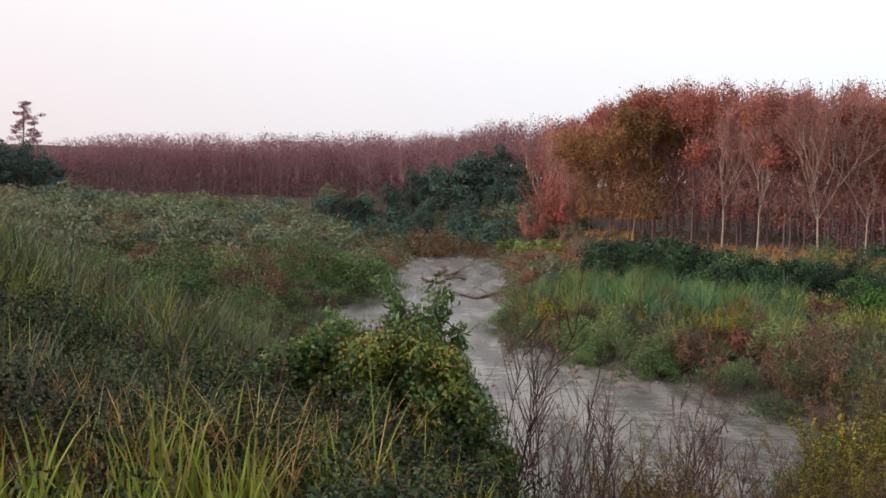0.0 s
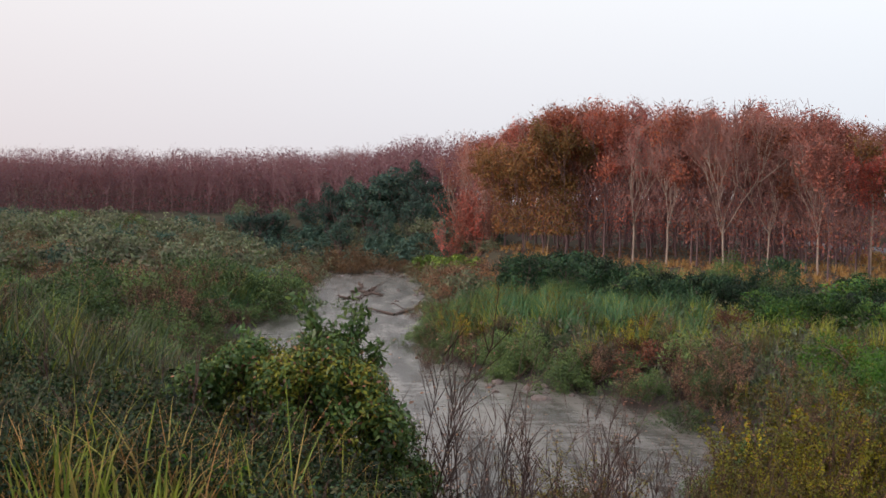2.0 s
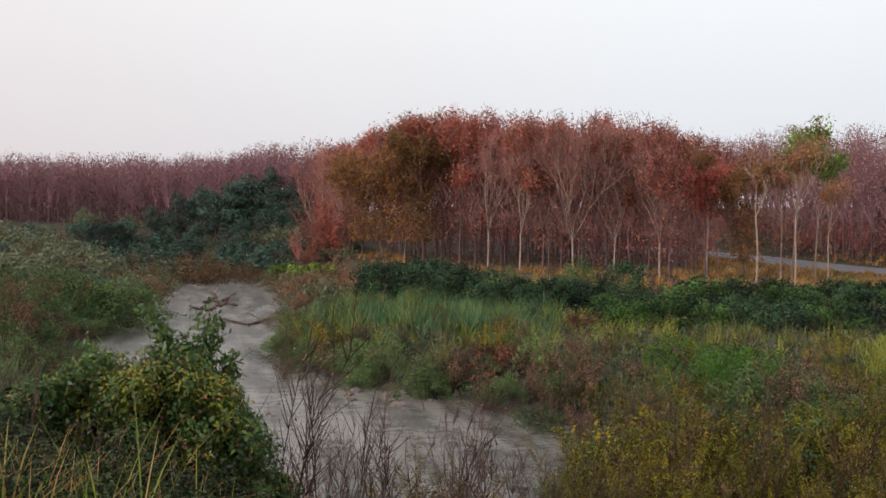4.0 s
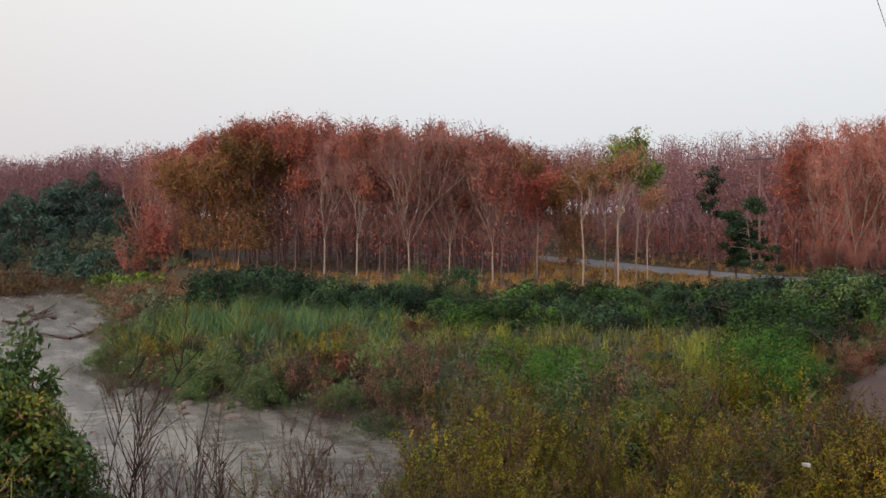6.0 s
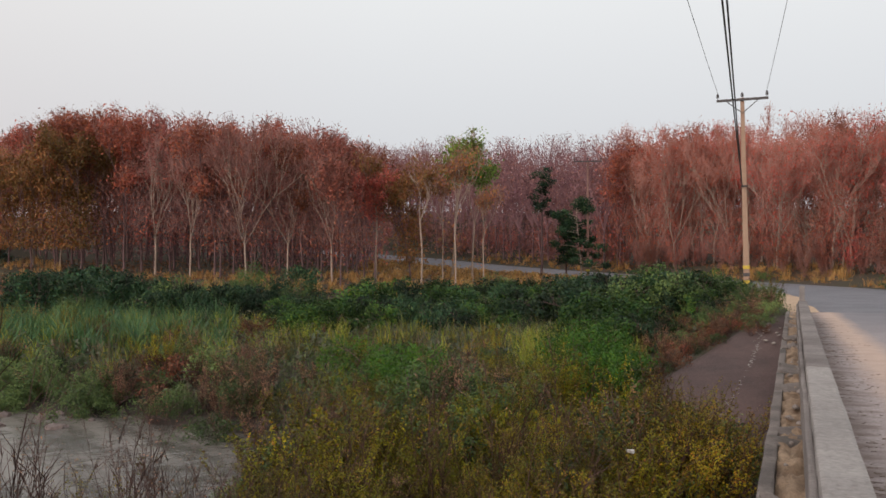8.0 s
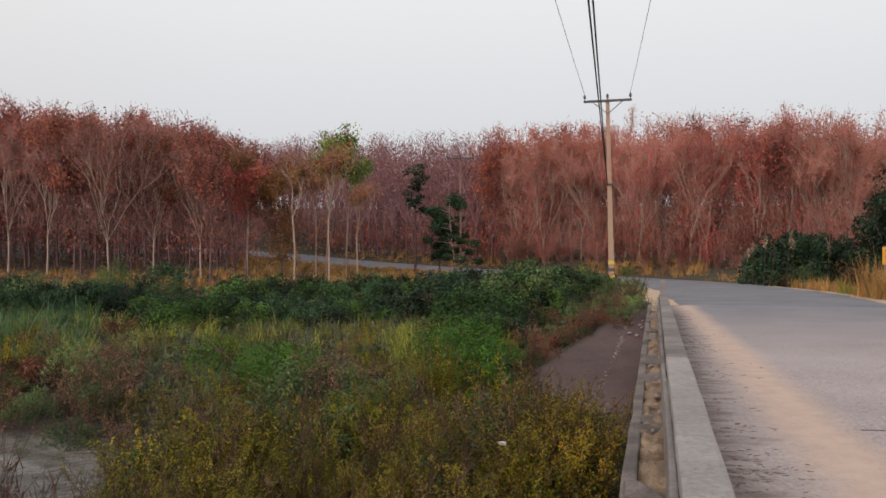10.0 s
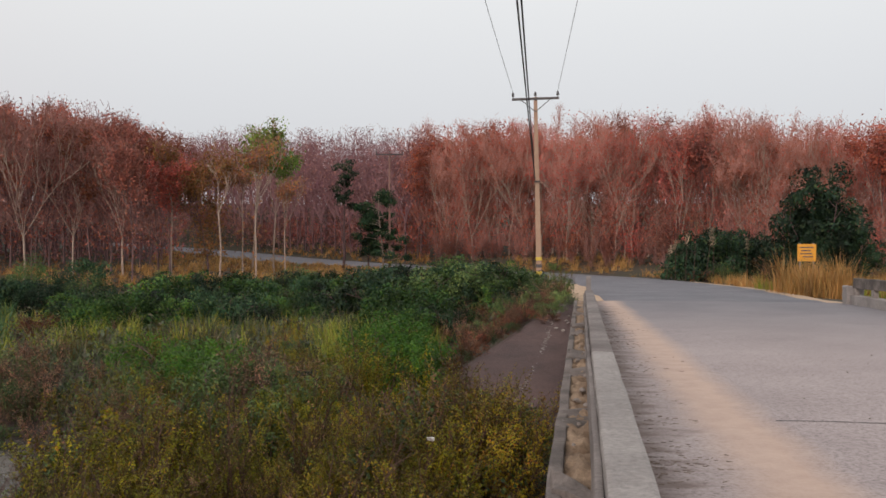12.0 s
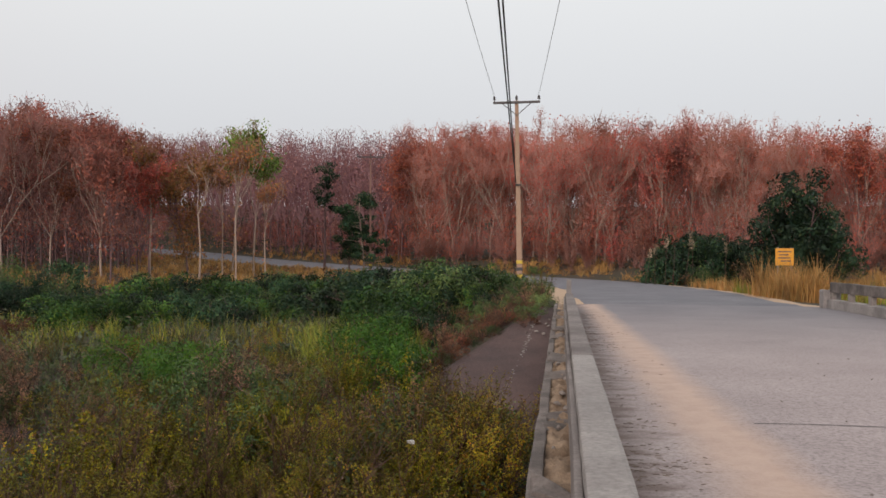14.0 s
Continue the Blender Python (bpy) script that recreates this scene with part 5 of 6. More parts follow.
# bank under the plantation
for az, d, s in ((10.3, 62, 1.0), (11.6, 60, 1.2), (12.9, 58, 1.3), (14.0, 58, 1.25), (15.2, 56, 1.15), (16.6, 53, 1.0), (17.8, 52, 1.0), (18.9, 51, 0.95), (20.0, 51, 0.9), (21.2, 50, 0.85), (22.4, 50, 0.8), (23.4, 50, 0.7), (26.2, 54, 1.0), (12.2, 57, 0.9), (14.8, 53, 0.8)):
    bush("scrub", az, d, s * 0.8)
many("green", 16, 9.5, 24, 49, 62, 0.7, 1.1)
for az, d, s in ((9.6, 60, 0.9), (11.0, 57, 1.1), (13.4, 55, 1.15), (15.8, 53, 1.0), (17.2, 50, 0.85), (18.4, 49.5, 0.85), (19.5, 49, 0.8), (20.6, 49, 0.78), (21.8, 48.5, 0.75), (22.9, 48.5, 0.7), (24.0, 48.5, 0.62)):
    bush("scrub", az, d, s * 0.8)
many("green", 18, 24, 54, 41, 50, 0.6, 0.9)
bush("vine", 24.7, 51.5, 0.3)
many("dark", 74, 25, 46, 40, 49, 0.5, 0.8)
many("scrub", 16, 27, 46, 42, 49, 0.4, 0.62)
many("dark", 26, 44.5, 52, 38, 46, 0.5, 0.78)
many("scrub", 10, 45, 51, 37, 44, 0.4, 0.58)
for k in range(26):
    az, d = 42.5 + 0.45 * k + rng.uniform(-0.2, 0.2), rng.uniform(40.0, 44.5)
    x, y = at_az(az, d)
    top = EYE - d * math.tan(radians(float(np.interp(az, (42, 45, 48, 52, 54.5), (1.9, 1.35, 1.15, 1.1, 1.7))) + rng.uniform(-0.05, 0.5)))
    bush(("dark", "green", "dark", "scrub")[k % 4], az, d, max(0.3, (top - ground_z(x, y)) / (3.3 if k % 4 == 3 else 2.0 if k % 4 == 1 else 2.6)))
many("brown", 20, 12, 33, 29, 44, 0.7, 1.1, 0.3, 4.2)
many("olive", 44, 13, 40, 25, 43, 0.7, 1.1, 0.3, 4.6)
many("yellow", 58, 24, 47, 17, 29, 0.8, 1.15, 0.3, 6.0)
many("yellow", 74, 23, 49, 9.5, 17.5, 0.9, 1.15, -9, 8.0)
many("olive", 24, 23, 36, 12, 20, 0.8, 1.1, -9, 8.5)
many("green", 26, 28, 47, 15, 31, 0.5, 0.8, 0.3, 6.2)
many("dark", 10, 30, 47, 16, 32, 0.3, 0.5, 0.3, 6.5)
for k in range(44):
    az, d = 47.2 + 0.19 * k, 16.0 + 2.8 * rng.uniform(-1, 1)
    x, y = at_az(az, d)
    top = EYE - d * math.tan(radians(float(np.interp(az, (47, 50, 53, 55, 57), (8.4, 9.0, 10.0, 11.2, 13.0)))))
    if x * SY - y * SX < -0.9:
        bush(("olive", "brown", "green", "olive")[k % 4], az, d, max(0.3, (top - max(ground_z(x, y), -0.2)) / 2.3))
many("brown", 20, 8, 26, 24, 32, 0.5, 0.8, 0.3, 6.0)
many("green", 10, 8, 30, 27, 36, 0.5, 0.8, 0.3, 6.0)
many("yellow", 24, 24, 44, 28, 38, 0.6, 0.9, 0.3, 5.0)
many("brown", 20, 20, 46, 16, 36, 0.6, 0.9, 0.3, 5.4)
bush("rust", 18.4, 29.2, 1.0), bush("rust", 17.4, 30.0, 0.8), bush("rust", 23.5, 38, 1.2), bush("rust", 46.5, 43, 1.2), bush("rust", 44.5, 44, 1.1)
for az, d, s in ((46, 33, 0.8), (47.5, 34.5, 0.8), (45, 35, 0.8), (48.4, 36.5, 0.7), (44, 37, 0.9), (46.8, 37, 0.9)):
    bush("dark", az, d, s * 0.8)
many("brown", 16, 47.5, 54.5, 31, 41, 0.35, 0.55)
many("green", 10, 47.5, 54.5, 33, 42, 0.35, 0.55)
many("rust", 7, 48, 54.5, 32, 40, 0.4, 0.8)
many("scrub", 16, 60.5, 70, 62, 69, 0.8, 1.35)
many("green", 10, 58, 70, 59, 66, 0.5, 1.0)
many("brown", 12, 56, 71, 56, 66, 0.5, 0.9)
many("green", 8, 50, 58, 72, 84, 0.4, 0.7)
many("brown", 12, 50, 60, 70, 84, 0.4, 0.7)
for az, d, s in ((71.0, 60, 1.0), (71.9, 61.5, 0.75), (70.1, 62, 0.75), (71.7, 58.5, 0.5), (70.4, 58.5, 0.48), (69.5, 60, 0.4), (72.8, 60, 0.5)):
    bush("vine", az, d, s)
for k in range(58):
    az = 46.5 + 37 * (k + rng.uniform(0, 1)) / 58
    d = float(np.interp(az, (46, 52, 58, 66, 80), (101, 91, 80, 75, 74))) + rng.uniform(0, 7)
    bush("thicket", az, d, rng.uniform(0.6, 1.15))
for az, d, s in ((43.5, 24, 0.8), (44.6, 22.5, 0.85), (45.6, 24, 0.8), (46.4, 21.5, 0.75), (45.2, 27, 0.8), (44.2, 28, 0.8), (46.8, 26, 0.7), (31.5, 24, 0.7), (33, 23, 0.75), (30.2, 26, 0.7), (32.2, 27, 0.7)):
    bush("fern_green", az, d, s)
many("brown", 12, 46.0, 52.5, 10.0, 13, 0.4, 0.9, -9, 13.5)
# dry tangle along the apron's outer edge
for k in range(26):
    u = k / 25
    ax, ay = at_az(48.6 + 6.4 * u + 0.5, 25.6 + 7.6 * u)
    kind, size = (("rust", 0.42), ("brown", 0.3), ("rust", 0.5), ("green", 0.26), ("brown", 0.34))[k % 5]
    ob = bush(kind, math.degrees(math.atan2(ax, ay)) - rng.uniform(0.0, 0.9), math.hypot(ax, ay) + rng.uniform(0, 0.8), size)
    ob.location.z = max(ob.location.z, 1.15 + 1.4 * u)
for az, d, s in ((55.4, 34.6, 0.45), (55.0, 35.4, 0.55), (54.6, 35, 0.6), (55.7, 36.8, 0.6), (54.2, 36, 0.6)):
    bush(("green", "brown", "yellow")[int(d * 10) % 3], az, d, s)
for k in range(34):  # brush that closes the wood beyond the bend of the road
    az = 30 + 16 * (k + rng.uniform(0, 1)) / 34
    d = float(np.interp(az, (30, 38, 46), (142, 124, 104))) + rng.uniform(0, 14)
    bush("thicket", az, d, rng.uniform(0.7, 1.2))
for k in range(9):  # dry growth at the bridge end
    gx, gy = on_road(30.6 + 0.5 * k, -0.75 - 0.9 * rng.uniform(0, 1))
    ob = bush(("brown", "rust", "green")[k % 3], math.degrees(math.atan2(gx, gy)), math.hypot(gx, gy), 0.3 + 0.03 * k)
    ob.location.z = max(ob.location.z, 0.1 + 2.5 * (min(30.6 + 0.5 * k, 33) - 18.5) / 14.9 - 0.05)
# growth that hangs over the water along both banks
tangent = unit(np.gradient(RIVER_LINE[:, :2], axis=0))
for k in range(20, len(RIVER_LINE) - 22):
    p, t_ = RIVER_LINE[k], tangent[k]
    for side in (-1, 1):
        for j in range(3):
            out = p[2] + rng.uniform(-0.6, 1.3)
            x, y = p[0] - side * t_[1] * out + rng.normal() * 0.7, p[1] + side * t_[0] * out + rng.normal() * 0.7
            d = math.hypot(x, y)
            if 23 < d < 120:
                kind = ("brown", "green", "brown", "green")[rng.integers(0, 4)]
                bush(kind if d < 50 else "far_" + kind, math.degrees(math.atan2(x, y)), d, rng.uniform(0.4, 0.65) * (1 + 0.5 * (d > 60)))
# weeds and creepers on the near bank
many("weed", 24, 3.5, 25, 9.2, 15, 0.75, 1.15, -9)
many("weed", 8, 14, 26, 9.2, 13, 0.8, 1.15, -9)
many("olive", 40, 11, 25, 9.0, 13.5, 0.5, 0.95, -9, 12.0)
many("brown", 16, 10, 25, 8.5, 12, 0.7, 1.2, -9, 9.5)
many("yellow", 60, 24, 50, 9.0, 15, 0.9, 1.15, -9, 9.5)
many("green", 10, 25, 48, 11, 20, 0.5, 0.8, -9, 9.0)
many("weed", 14, 22, 46, 9, 16, 0.8, 1.1, -9)
many("creeper", 34, -14, 8, 5.2, 12, 0.7, 1.1)
many("creeper", 44, -36, -10, 6.2, 10.5, 0.7, 1.15)
many("creeper", 16, -17, -5, 6.8, 10, 0.7, 1.2)
many("yellow", 5, -12, -5, 8.4, 10, 0.35, 0.55)
many("creeper", 16, -9, 5, 7.4, 9.6, 0.9, 1.3)
many("brown", 8, -34, -12, 9, 17, 0.35, 0.6)
many("green", 10, -34, -14, 9, 18, 0.35, 0.6)


# the big bush in the foreground
def foreground_bush():
    r = np.random.default_rng(77)
    root = new("foreground_bush")
    cx, cy = at_az(-2.6, 9.2)
    root.location = (cx, cy, ground_z(cx, cy) - 0.1)
    foot = root.location.z
    segs, dark, gold, rusty = [], [], [], []
    top_x, top_z = (-1.45, -1.05, -0.7, -0.4, 0.0, 0.3, 0.6, 0.85, 1.15), (3.35, 3.65, 3.85, 3.7, 3.85, 3.85, 3.5, 3.0, 2.4)
    for k in range(170):
        x = r.uniform(-1.4, 1.1)
        top = float(np.interp(x, top_x, top_z)) - foot
        h = top * (1 - 0.85 * r.uniform(0, 1) ** 1.6)
        c = np.array([x, r.uniform(-0.9, 0.5) * (1.05 - 0.5 * h / top), h - 0.1])
        rad = r.uniform(0.11, 0.27)
        a = np.array([x * 0.35, r.normal() * 0.2, 0.0])
        m = a * 0.5 + c * 0.5 + r.normal(size=3) * 0.08
        segs += [(*a, *m, 0.020, 0.013), (*m, *c, 0.013, 0.007)]
        n_ = int(1900 * rad)
        dr = unit(r.normal(size=(n_, 3)) + [0, 0, 0.3])
        pts = c + dr * (rad * r.uniform(0.45, 1.15, (n_, 1)))
        yellowed = h > top * 0.6 and -0.7 < x < 0.75 and r.uniform() < 0.4
        cut, leaf = int(n_ * (0.6 if yellowed else 0.05)), r.uniform(0.048, 0.078)
        gold.append(leaf_quads(r, pts[:cut], 0.055, 0.024, 0.25, dr[:cut]))
        few = cut + n_ // 22
        rusty.append(leaf_quads(r, pts[cut:few], leaf, 0.028, 0.25, dr[cut:few]))
        dark.append(leaf_quads(r, pts[few:], leaf, leaf * 0.48, 0.25, dr[few:]))
        for j in range(5):
            segs.append((*c, *(c + unit(r.normal(size=3) + [0, 0, 0.5]) * rad * 1.3), 0.006, 0.003))
    for x0, x1, top in ((0.06, -0.17, 4.34), (0.1, -0.06, 4.18), (0.2, 0.40, 4.30), (0.2, 0.50, 4.16), (0.15, 0.16, 4.08), (0.45, 0.62, 3.85), (-0.6, -0.72, 3.98)):
        p = np.array([x0, -0.05, 3.45 - foot])
        e = np.array([x1, -0.05 + r.normal() * 0.1, top - foot])
        mid = (p + e) / 2 + [0.05, 0, 0.05]
        segs += [(*p, *mid, 0.012, 0.008), (*mid, *e, 0.008, 0.004)]
        t = r.uniform(0.1, 1.0, (170, 1))
        pts = np.where(t < 0.5, p + (mid - p) * t * 2, mid + (e - mid) * (t - 0.5) * 2) + r.normal(size=(170, 3)) * 0.05
        dark.append(leaf_quads(r, pts, 0.10, 0.036, 0.6))
    part("dead_foliage", mesh_of("dead_foliage", *joined(rusty), M_DRY), root, "dry brown leaves low in the bush")
    part("branching", mesh_of("branching", *tubes(segs, 4), M_STEM), root)
    part("foliage", mesh_of("foliage", *joined(dark), M_GLOSSY), root)
    part("yellowed_foliage", mesh_of("yellowed_foliage", *joined(gold), M_GOLD), root, "yellowing olive leaves among the green")
    return tagged(root, "big leafy dark green bush with drooping top shoots", "bush")


foreground_bush()


# trees of their own shape
def clump_tree(name, az, d, top_el, clumps, leaf, mat, bark, trunk_r, lean, label, low=0.25, flat=0.45, wide=1.6, count=170):
    """A tree whose leaves stand in separate flattened clumps on a bent trunk."""
    r = np.random.default_rng(int(az * 10) + 999)
    x, y = at_az(az, d)
    z = ground_z(x, y)
    h = EYE + d * math.tan(radians(top_el)) - z
    root = new(name)
    root.location = (x, y, z - 0.1)
    pts, p = [np.zeros(3)], np.zeros(3)
    for k in range(6):
        p = p + np.array([lean * h / 6 * (k / 5) + r.normal() * 0.1, r.normal() * 0.1, h * 0.93 / 6])
        pts.append(p)
    segs = [(*a, *b_, trunk_r * (1 - 0.13 * k), trunk_r * (1 - 0.13 * (k + 1))) for k, (a, b_) in enumerate(zip(pts[:-1], pts[1:]))]
    blocks = []
    for k in range(clumps):
        t = low + (1 - low) * (k + r.uniform(0, 0.8)) / clumps
        base = np.array([np.interp(t * 6, range(7), [q[i] for q in pts]) for i in range(3)])
        ang, out = r.uniform(0, 6.28), wide * r.uniform(0.15, 1.0) * (1.15 - 0.6 * t)
        c = base + np.array([math.cos(ang) * out, math.sin(ang) * out, 0.25])
        c[2] = min(c[2], h - 0.2)
        segs.append((*base, *c, trunk_r * 0.35, 0.02))
        dr = unit(r.normal(size=(count, 3)))
        q = c + dr * r.uniform(0.3, 1.0, (count, 1)) * r.uniform(0.55, 0.95) * [1, 1, flat]
        blocks.append(leaf_quads(r, q, leaf, leaf * 0.4, 0.1, dr * 0.5))
    part("trunk", mesh_of("trunk", *tubes(segs, 5), bark, True), root)
    part("foliage", mesh_of("foliage", *joined(blocks), mat), root)
    return tagged(root, label, "tree")


clump_tree("clumped_tree", 41.6, 86, 5.4, 15, 0.26, M_VINE, M_BARK_DARK, 0.14, -0.12, "dark tree with separate leaf clumps on a bent trunk", 0.55, 0.5, 1.9, 120)
clump_tree("clumped_tree", 44.1, 84, 3.3, 34, 0.28, M_VINE, M_BARK, 0.11, 0.0, "small dark tree with layered leaf clumps", 0.15, 0.5, 3.0, 170)
clump_tree("clumped_tree", 43.2, 85, 2.2, 14, 0.26, M_VINE, M_BARK_DARK, 0.09, 0.0, "small dark tree with layered leaf clumps", 0.25, 0.5, 1.6, 150)
clump_tree("tall_tree", -25.2, 150, 6.4, 20, 0.34, M_MAUVE, M_BARK_DARK, 0.2, 0.01, "tall thin tree with a sparse layered crown above the wood", 0.62, 0.35, 3.0, 60)
clump_tree("tall_tree", -24.8, 152, 5.7, 14, 0.34, M_MAUVE, M_BARK_DARK, 0.16, 0.06, "tall thin tree with a sparse layered crown above the wood", 0.55, 0.35, 2.6, 60)

# plumed reeds across the road
M_PLUME = foliage("cream_plumes", [(0.42, 0.31, 0.21), (0.48, 0.37, 0.27), (0.37, 0.27, 0.19)])
for k, (az, d, h) in enumerate(((63.7, 60, 3.9), (64.4, 60.5, 3.5), (63.2, 59.5, 3.2), (62.6, 60, 2.7), (64.9, 61, 3.0), (62.0, 60.5, 2.4), (66.8, 59, 2.9))):
    x, y = at_az(az, d)
    pr = np.random.default_rng(300 + k)
    root = new("plumed_reed")
    root.location = (x, y, ground_z(x, y))
    tip = np.array([pr.normal() * 0.25, pr.normal() * 0.25, h])
    part("stalk", mesh_of("stalk", *tubes([(0, 0, 0, *tip, 0.02, 0.012)], 4), M_STEM), root)
    fl = tip * (1 - pr.uniform(0, 0.22, (80, 1))) + pr.normal(size=(80, 3)) * 0.03
    part("plume", mesh_of("plume", *leaf_quads(pr, fl, 0.20, 0.022, -0.6), M_PLUME), root)
    tagged(root, "tall reed with a cream feathery plume", "reed", group="plumed reeds")


# drift wood, stones and rubbish at the river
def drift_log(name, a, c, r0, r1, label, branches=0, seed=0):
    rr = np.random.default_rng(seed)
    a, c = np.array(a, float), np.array(c, float)
    pts = [a + (c - a) * k / 8 + rr.normal(size=3) * [0.06, 0.06, 0.03] * (0 < k < 8) for k in range(9)]
    root = new(name)
    part("stem", mesh_of("stem", *pipe(pts, np.linspace(r0, r1, 9)), M_DRIFT, True), root)
    for k in range(branches):
        p = pts[rr.integers(1, 8)]
        e = p + np.array([rr.normal() * 0.8, rr.normal() * 0.8, rr.uniform(0.2, 0.8)])
        part("branch", mesh_of("branch", *tubes([(*p, *e, r1 * 0.7, r1 * 0.25)], 5), M_DRIFT, True), root)
    return tagged(root, label, "driftwood", group="driftwood")


M_DRIFT = rough_mat("grey_drift_wood", (0.075, 0.050, 0.044), (0.15, 0.105, 0.090), 2, 0.9, 0.5, 20)
drift_log("drift_log", (2.1, 53.2, 0.02), (5.6, 60.5, 0.30), 0.10, 0.06, "long brown log lying in the shallow river", 2, 1)
drift_log("drift_log", (2.1, 53.2, 0.05), (0.6, 56.6, 0.12), 0.09, 0.04, "brown limb of a drifted log in the river", 1, 2)
for k in range(9):
    kr = np.random.default_rng(400 + k)
    x, y = 0.2 + kr.normal() * 1.0, 72 + kr.normal() * 3.2
    ang = kr.uniform(0, 3.1)
    drift_log("drift_wood", (x, y, 0.05), (x + math.cos(ang) * 0.9, y + math.sin(ang) * 0.9, 0.16 + kr.uniform(0, 0.25)), 0.14, 0.06, "dark drift wood stranded on a shoal", 2, 500 + k)
drift_log("tree_stub", (10.0, 22.2, 0.05), (10.7, 22.4, 0.42), 0.14, 0.12, "dark stub of wood at the water's edge", 0, 44)
kr = np.random.default_rng(31)
M_ROCK = rough_mat("wet_river_rock", (0.10, 0.075, 0.07), (0.20, 0.15, 0.14), 3, 0.6, 0.6, 20)
rock_pats = [bm_mesh("river_stone", stone_mesh(10 + k, 0.3), M_ROCK) for k in range(4)]
for k in range(70):
    x, y = (kr.uniform(-6, 6), kr.uniform(98, 122)) if k < 40 else (kr.uniform(-4, 7), kr.uniform(60, 98)) if k < 56 else (kr.uniform(4, 9), kr.uniform(26.5, 30.5))
    if k >= 40 and k < 56 and abs(x) < 2:
        continue
    st = new("river_stone", rock_pats[k % 4])
    st.matrix_world = Matrix.LocRotScale((x, y, 0.02), Euler((0, 0, kr.uniform(0, 6))), (kr.uniform(0.4, 1.5), kr.uniform(0.4, 1.5), kr.uniform(0.4, 1.0)))
    tagged(st, "wet brown stone standing out of the shallow water", "stone", group="river stones")
M_WHITE = rough_mat("white_plastic", (0.42, 0.40, 0.39), (0.55, 0.53, 0.52), 8, 0.5, 0.3, 30)
x, y = at_az(47.23, 10.0)
bag = new("plastic_bag", bm_mesh("plastic_bag", stone_mesh(33, 0.07), M_WHITE))
bag.location = (x, y, 2.76)
tagged(bag, "crumpled white plastic bag caught in the bushes", "plastic bag")
x, y = at_az(-21.75, 104)
marker = new("marker_post", bm_mesh("marker_post", tapered_bm(0.26, 0.22, 0, 2.2, 0.03), M_WHITE))
marker.matrix_world = pose(x, y, EYE - 104 * math.tan(radians(0.85)) - 0.4, 0, 5, 20)
tagged(marker, "white painted marker post in the grass", "post")
for az, d, s in ((-8.2, 10.5, 1.0), (-7.0, 11.2, 1.1), (-9.6, 11.4, 0.95)):
    bush("olive", az, d, s * 0.62)


def far_scrub(kind, plants):
    """Bushes too far off to be told apart, as one sheet."""
    blocks = []
    for pat, x, y, size, turn in plants:
        me = next(c for c in pat.children if c.name.startswith("foliage")).data
        v = np.empty(len(me.vertices) * 3, np.float32)
        me.vertices.foreach_get("co", v)
        v = v.reshape(-1, 3) * size
        c, q = math.cos(turn), math.sin(turn)
        v = np.stack([v[:, 0] * c - v[:, 1] * q + x, v[:, 0] * q + v[:, 1] * c + y, v[:, 2] + max(ground_z(x, y), -0.2) - 0.05], 1)
        blocks.append((v, np.arange(len(v)).reshape(-1, 4)))
    label, category = SAID[kind]
    ob = new("distant_scrub", mesh_of("distant_scrub", *joined(blocks), me.materials[0]))
    tagged(ob, "distant sheet of " + label, "scrub", kind="stuff")


for kind, plants in FAR_SCRUB.items():
    far_scrub(kind, plants)
for group in (KINDS, SHRUBS):
    for pats in group.values():
        for pat in pats:
            forget(pat)


# ---- grass ----
def grass(name, seed, mat, zones, label, segs=3, bend=0.5):
    """One sheet of blades: zones of (bearing 0, bearing 1, near, far, tufts, blades a tuft, height, width)."""
    r = np.random.default_rng(seed)
    blocks = []
    for az0, az1, d0, d1, tufts, per, h, w in zones:
        az, d = np.radians(r.uniform(az0, az1, tufts)), np.sqrt(r.uniform(d0 * d0, d1 * d1, tufts))
        x, y = d * np.sin(az), d * np.cos(az)
        rd, hw = near_line(x, y, RIVER_LINE)
        rr = near_line(x, y, ROAD_LINE)[0]
        ok = (rd - hw > 0.2) & (rr > 4.9) & ~((x * SY - y * SX > -0.8) & (d < 36))
        bearing = np.degrees(az[ok])
        room = EYE - d[ok] * np.tan(np.radians(np.interp(bearing, (29, 31, 37, 44, 47), (0.5, 0.5, 1.1, 1.62, 1.75)))) - height(x[ok], y[ok])
        low = (bearing > 29.5) & (bearing < 46.5) & (d[ok] > 50) & (d[ok] < np.interp(bearing, (31, 38, 46), (126, 104, 84)))
        tuft_h = np.where(low, np.clip(room / h, 0.05, 1), 1.0).repeat(per) * np.repeat(r.uniform(0.55, 1.15, ok.sum()) * (0.8 + 0.35 * wobble(x[ok], y[ok], 7.0, seed)), per)
        x, y = np.repeat(x[ok], per), np.repeat(y[ok], per)
        x, y = x + r.normal(size=len(x)) * 0.12 * h, y + r.normal(size=len(x)) * 0.12 * h
        pts = np.stack([x, y, height(x, y) - 0.02], 1)
        blocks.append(blade_strips(r, pts, h * tuft_h, w, bend, segs))
    ob = new(name, mesh_of(name, *joined(blocks), mat))
    return tagged(ob, label, "grass", kind="stuff")


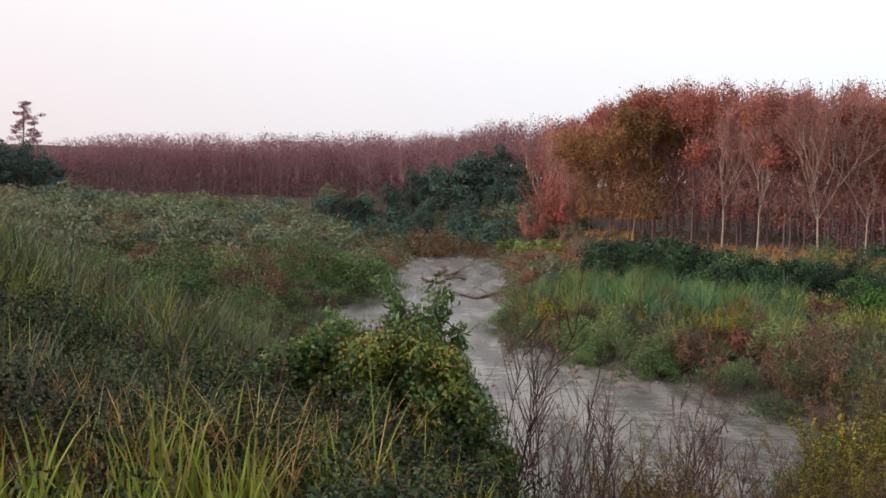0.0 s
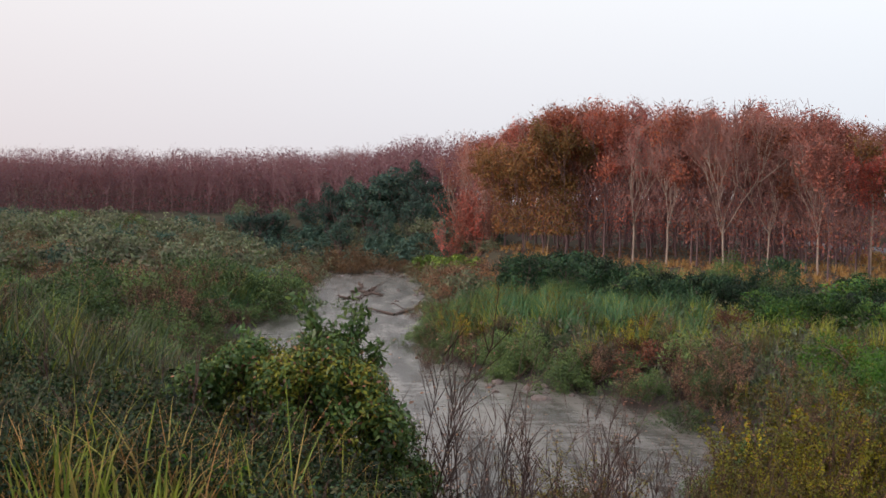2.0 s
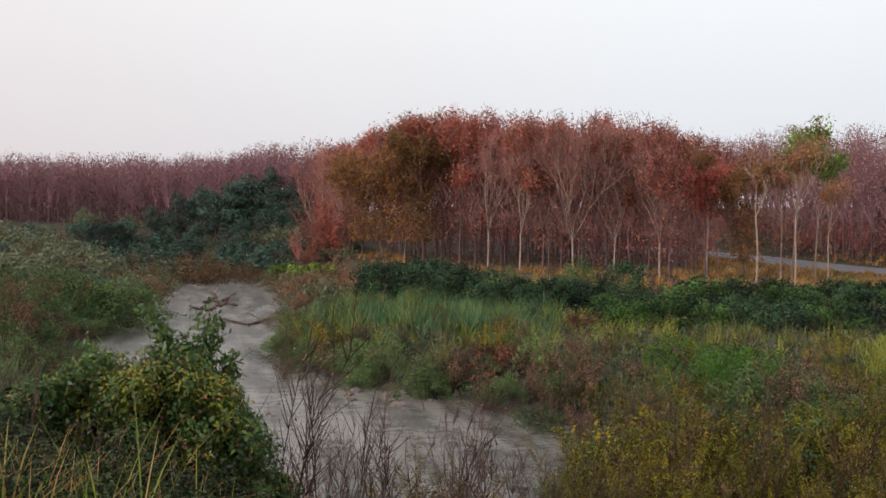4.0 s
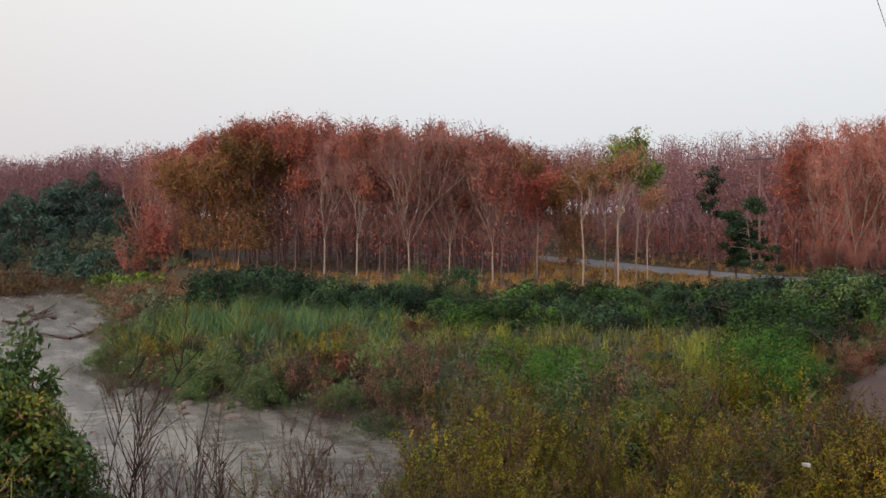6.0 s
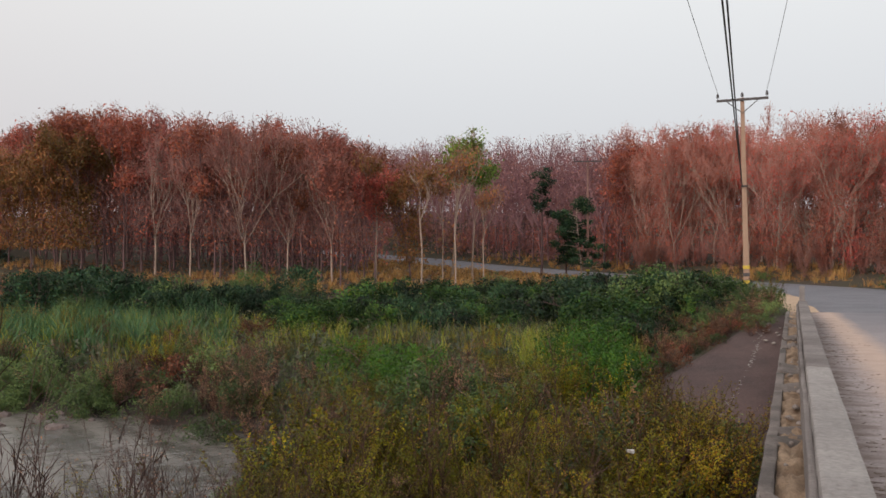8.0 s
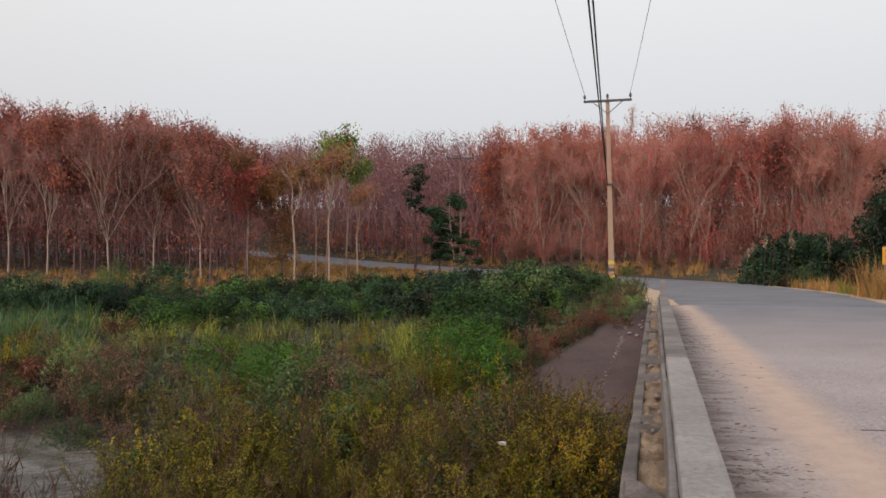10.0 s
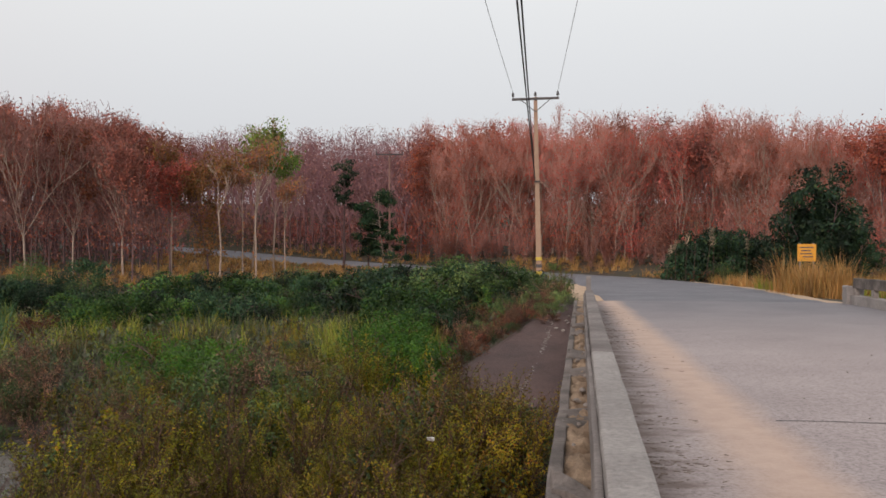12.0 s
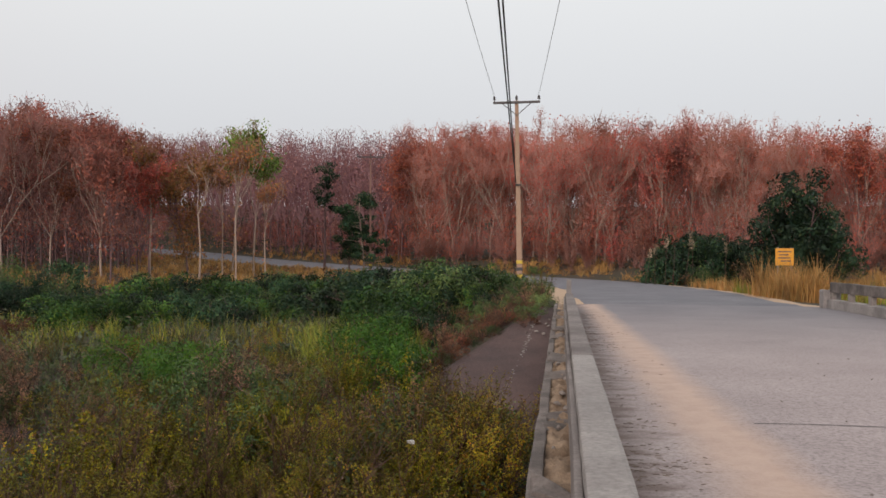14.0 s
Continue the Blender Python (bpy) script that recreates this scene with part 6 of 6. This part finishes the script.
grass("tall_grass", 1, M_GRASS, [(-36, -6, 6.5, 10.5, 520, 15, 0.95, 0.011), (-36, -9, 10.5, 17, 520, 18, 1.2, 0.026), (-34, -7, 16, 34, 700, 16, 1.1, 0.03), (-30, -8, 34, 60, 300, 14, 1.0, 0.04), (7, 24, 8, 13, 50, 24, 0.8, 0.02), (8, 28, 23, 34, 240, 16, 0.9, 0.025), (30, 47, 29, 45, 330, 14, 1.0, 0.03)], "tall mixed green grass on the slope", 3, 0.32)
grass("bright_grass", 9, M_BRIGHT, [(-36, -9, 6.5, 8, 12, 16, 0.9, 0.024), (-32, -18, 10.5, 15.5, 150, 20, 1.1, 0.02), (-19, -13, 11, 16, 80, 20, 1.2, 0.02), (-30, -9, 6.8, 9.5, 60, 14, 0.75, 0.014), (40, 47.5, 24, 34, 200, 16, 1.2, 0.03), (5, 20, 36, 48, 90, 16, 1.4, 0.04), (-10, -7, 48, 60, 60, 16, 1.9, 0.05), (-9, 14, 5.5, 8.8, 44, 16, 0.75, 0.016), (64, 68.5, 42.5, 50, 70, 18, 1.3, 0.03), (72.5, 78, 42, 50, 60, 18, 1.1, 0.03), (31, 47, 30, 45, 120, 14, 1.1, 0.035), (9, 30, 31, 46, 240, 16, 1.1, 0.028)], "bright yellow-green grass", 4)
grass("broad_grass", 12, M_BRIGHT, [(-34, -10.5, 4.7, 6.0, 90, 11, 0.66, 0.028), (-34, -9, 8, 14, 30, 9, 1.1, 0.03), (-10, 4, 5.6, 7.8, 44, 8, 1.05, 0.018), (3, 13, 6.0, 8.5, 130, 14, 1.0, 0.022)], "upright broad yellow-green grass at the foot of the bridge", 4, 0.2)
grass("reeds", 2, M_REED, [(-10, -5.2, 46, 62, 300, 20, 2.1, 0.05), (5, 22, 35, 50, 380, 18, 1.6, 0.04), (-30, -3, 55, 150, 600, 12, 1.2, 0.08), (-36, -9, 9, 16, 110, 22, 1.0, 0.02)], "blue-green reeds on the river bank", 2)
grass("dry_grass", 3, M_STRAW, [(8, 46, 52, 78, 1000, 12, 0.8, 0.04), (47, 56, 33, 42, 130, 14, 0.7, 0.025), (57, 80, 44, 74, 900, 14, 1.0, 0.035), (47, 60, 66, 92, 500, 14, 0.9, 0.045), (30, 47, 76, 125, 900, 12, 1.0, 0.06), (4, 12, 60, 100, 260, 12, 1.0, 0.05), (-36, 4, 5.6, 11, 330, 9, 0.95, 0.009), (67, 72.5, 42.5, 46.5, 260, 20, 2.0, 0.028)], "dry straw-coloured grass under the trees", 2)
grass("dry_stems", 21, M_STRAW, [(-32, 3, 5.8, 10, 190, 7, 1.05, 0.011)], "arching dry straw stems on the slope", 4, 0.95)


def scatter(name, seed, mat, zones, leaf, label, category, clumped=False):
    """Small low leaves in great number: zones of (bearing 0, bearing 1, near, far, count, depth)."""
    r = np.random.default_rng(seed)
    pts = []
    for az0, az1, d0, d1, count, depth in zones:
        az, d = np.radians(r.uniform(az0, az1, count)), np.sqrt(r.uniform(d0 * d0, d1 * d1, count))
        x, y = d * np.sin(az), d * np.cos(az)
        rd, hw = near_line(x, y, RIVER_LINE)
        rr = near_line(x, y, ROAD_LINE)[0]
        ok = (rd - hw > 0.4) & (rr > 4.9) & ~((x * SY - y * SX > -0.6) & (d < 36))
        if clumped:
            ok &= wobble(x, y, 1.9, 4.0) + 0.6 * wobble(x, y, 0.8, 1.0) > r.uniform(-0.35, 0.25, count)
        x, y = x[ok], y[ok]
        pts.append(np.stack([x, y, height(x, y) + depth * r.uniform(0, 1, len(x)) ** 1.5 * (0.6 + 0.4 * wobble(x, y, 3.0))], 1))
    pts = np.concatenate(pts)
    ob = new(name, mesh_of(name, *leaf_quads(r, pts, leaf, leaf * 0.55), mat))
    return tagged(ob, label, category, kind="stuff")


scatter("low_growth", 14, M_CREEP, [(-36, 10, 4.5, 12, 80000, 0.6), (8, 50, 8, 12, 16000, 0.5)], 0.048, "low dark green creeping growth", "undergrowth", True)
scatter("fresh_growth", 15, M_FERN, [(-17, 0, 6.3, 9.2, 9000, 0.7), (-32, -17, 6.3, 9.5, 4000, 0.6)], 0.05, "fresh green leaves among the dark creepers", "undergrowth", True)
scatter("undergrowth", 4, M_BUSH, [(-36, 10, 11, 17, 12000, 0.5), (-36, -5, 14, 30, 16000, 0.7), (20, 48, 11, 34, 20000, 0.6)], 0.10, "low leafy green undergrowth", "undergrowth")
scatter("rough_growth", 5, M_PLAIN, [(-32, -5, 16, 34, 9000, 0.6), (-32, 4, 28, 80, 24000, 0.9), (-32, 4, 80, 150, 26000, 1.2), (5, 47, 24, 52, 24000, 0.8), (47, 55, 34, 50, 3000, 0.6)], 0.18, "rough yellow-green growth on the flood plain", "undergrowth")
scatter("fallen_leaves", 6, M_LITTER, [(7, 45, 55, 110, 9000, 0.05), (45, 80, 76, 110, 5000, 0.05)], 0.3, "fallen brown leaves under the trees", "leaf litter")
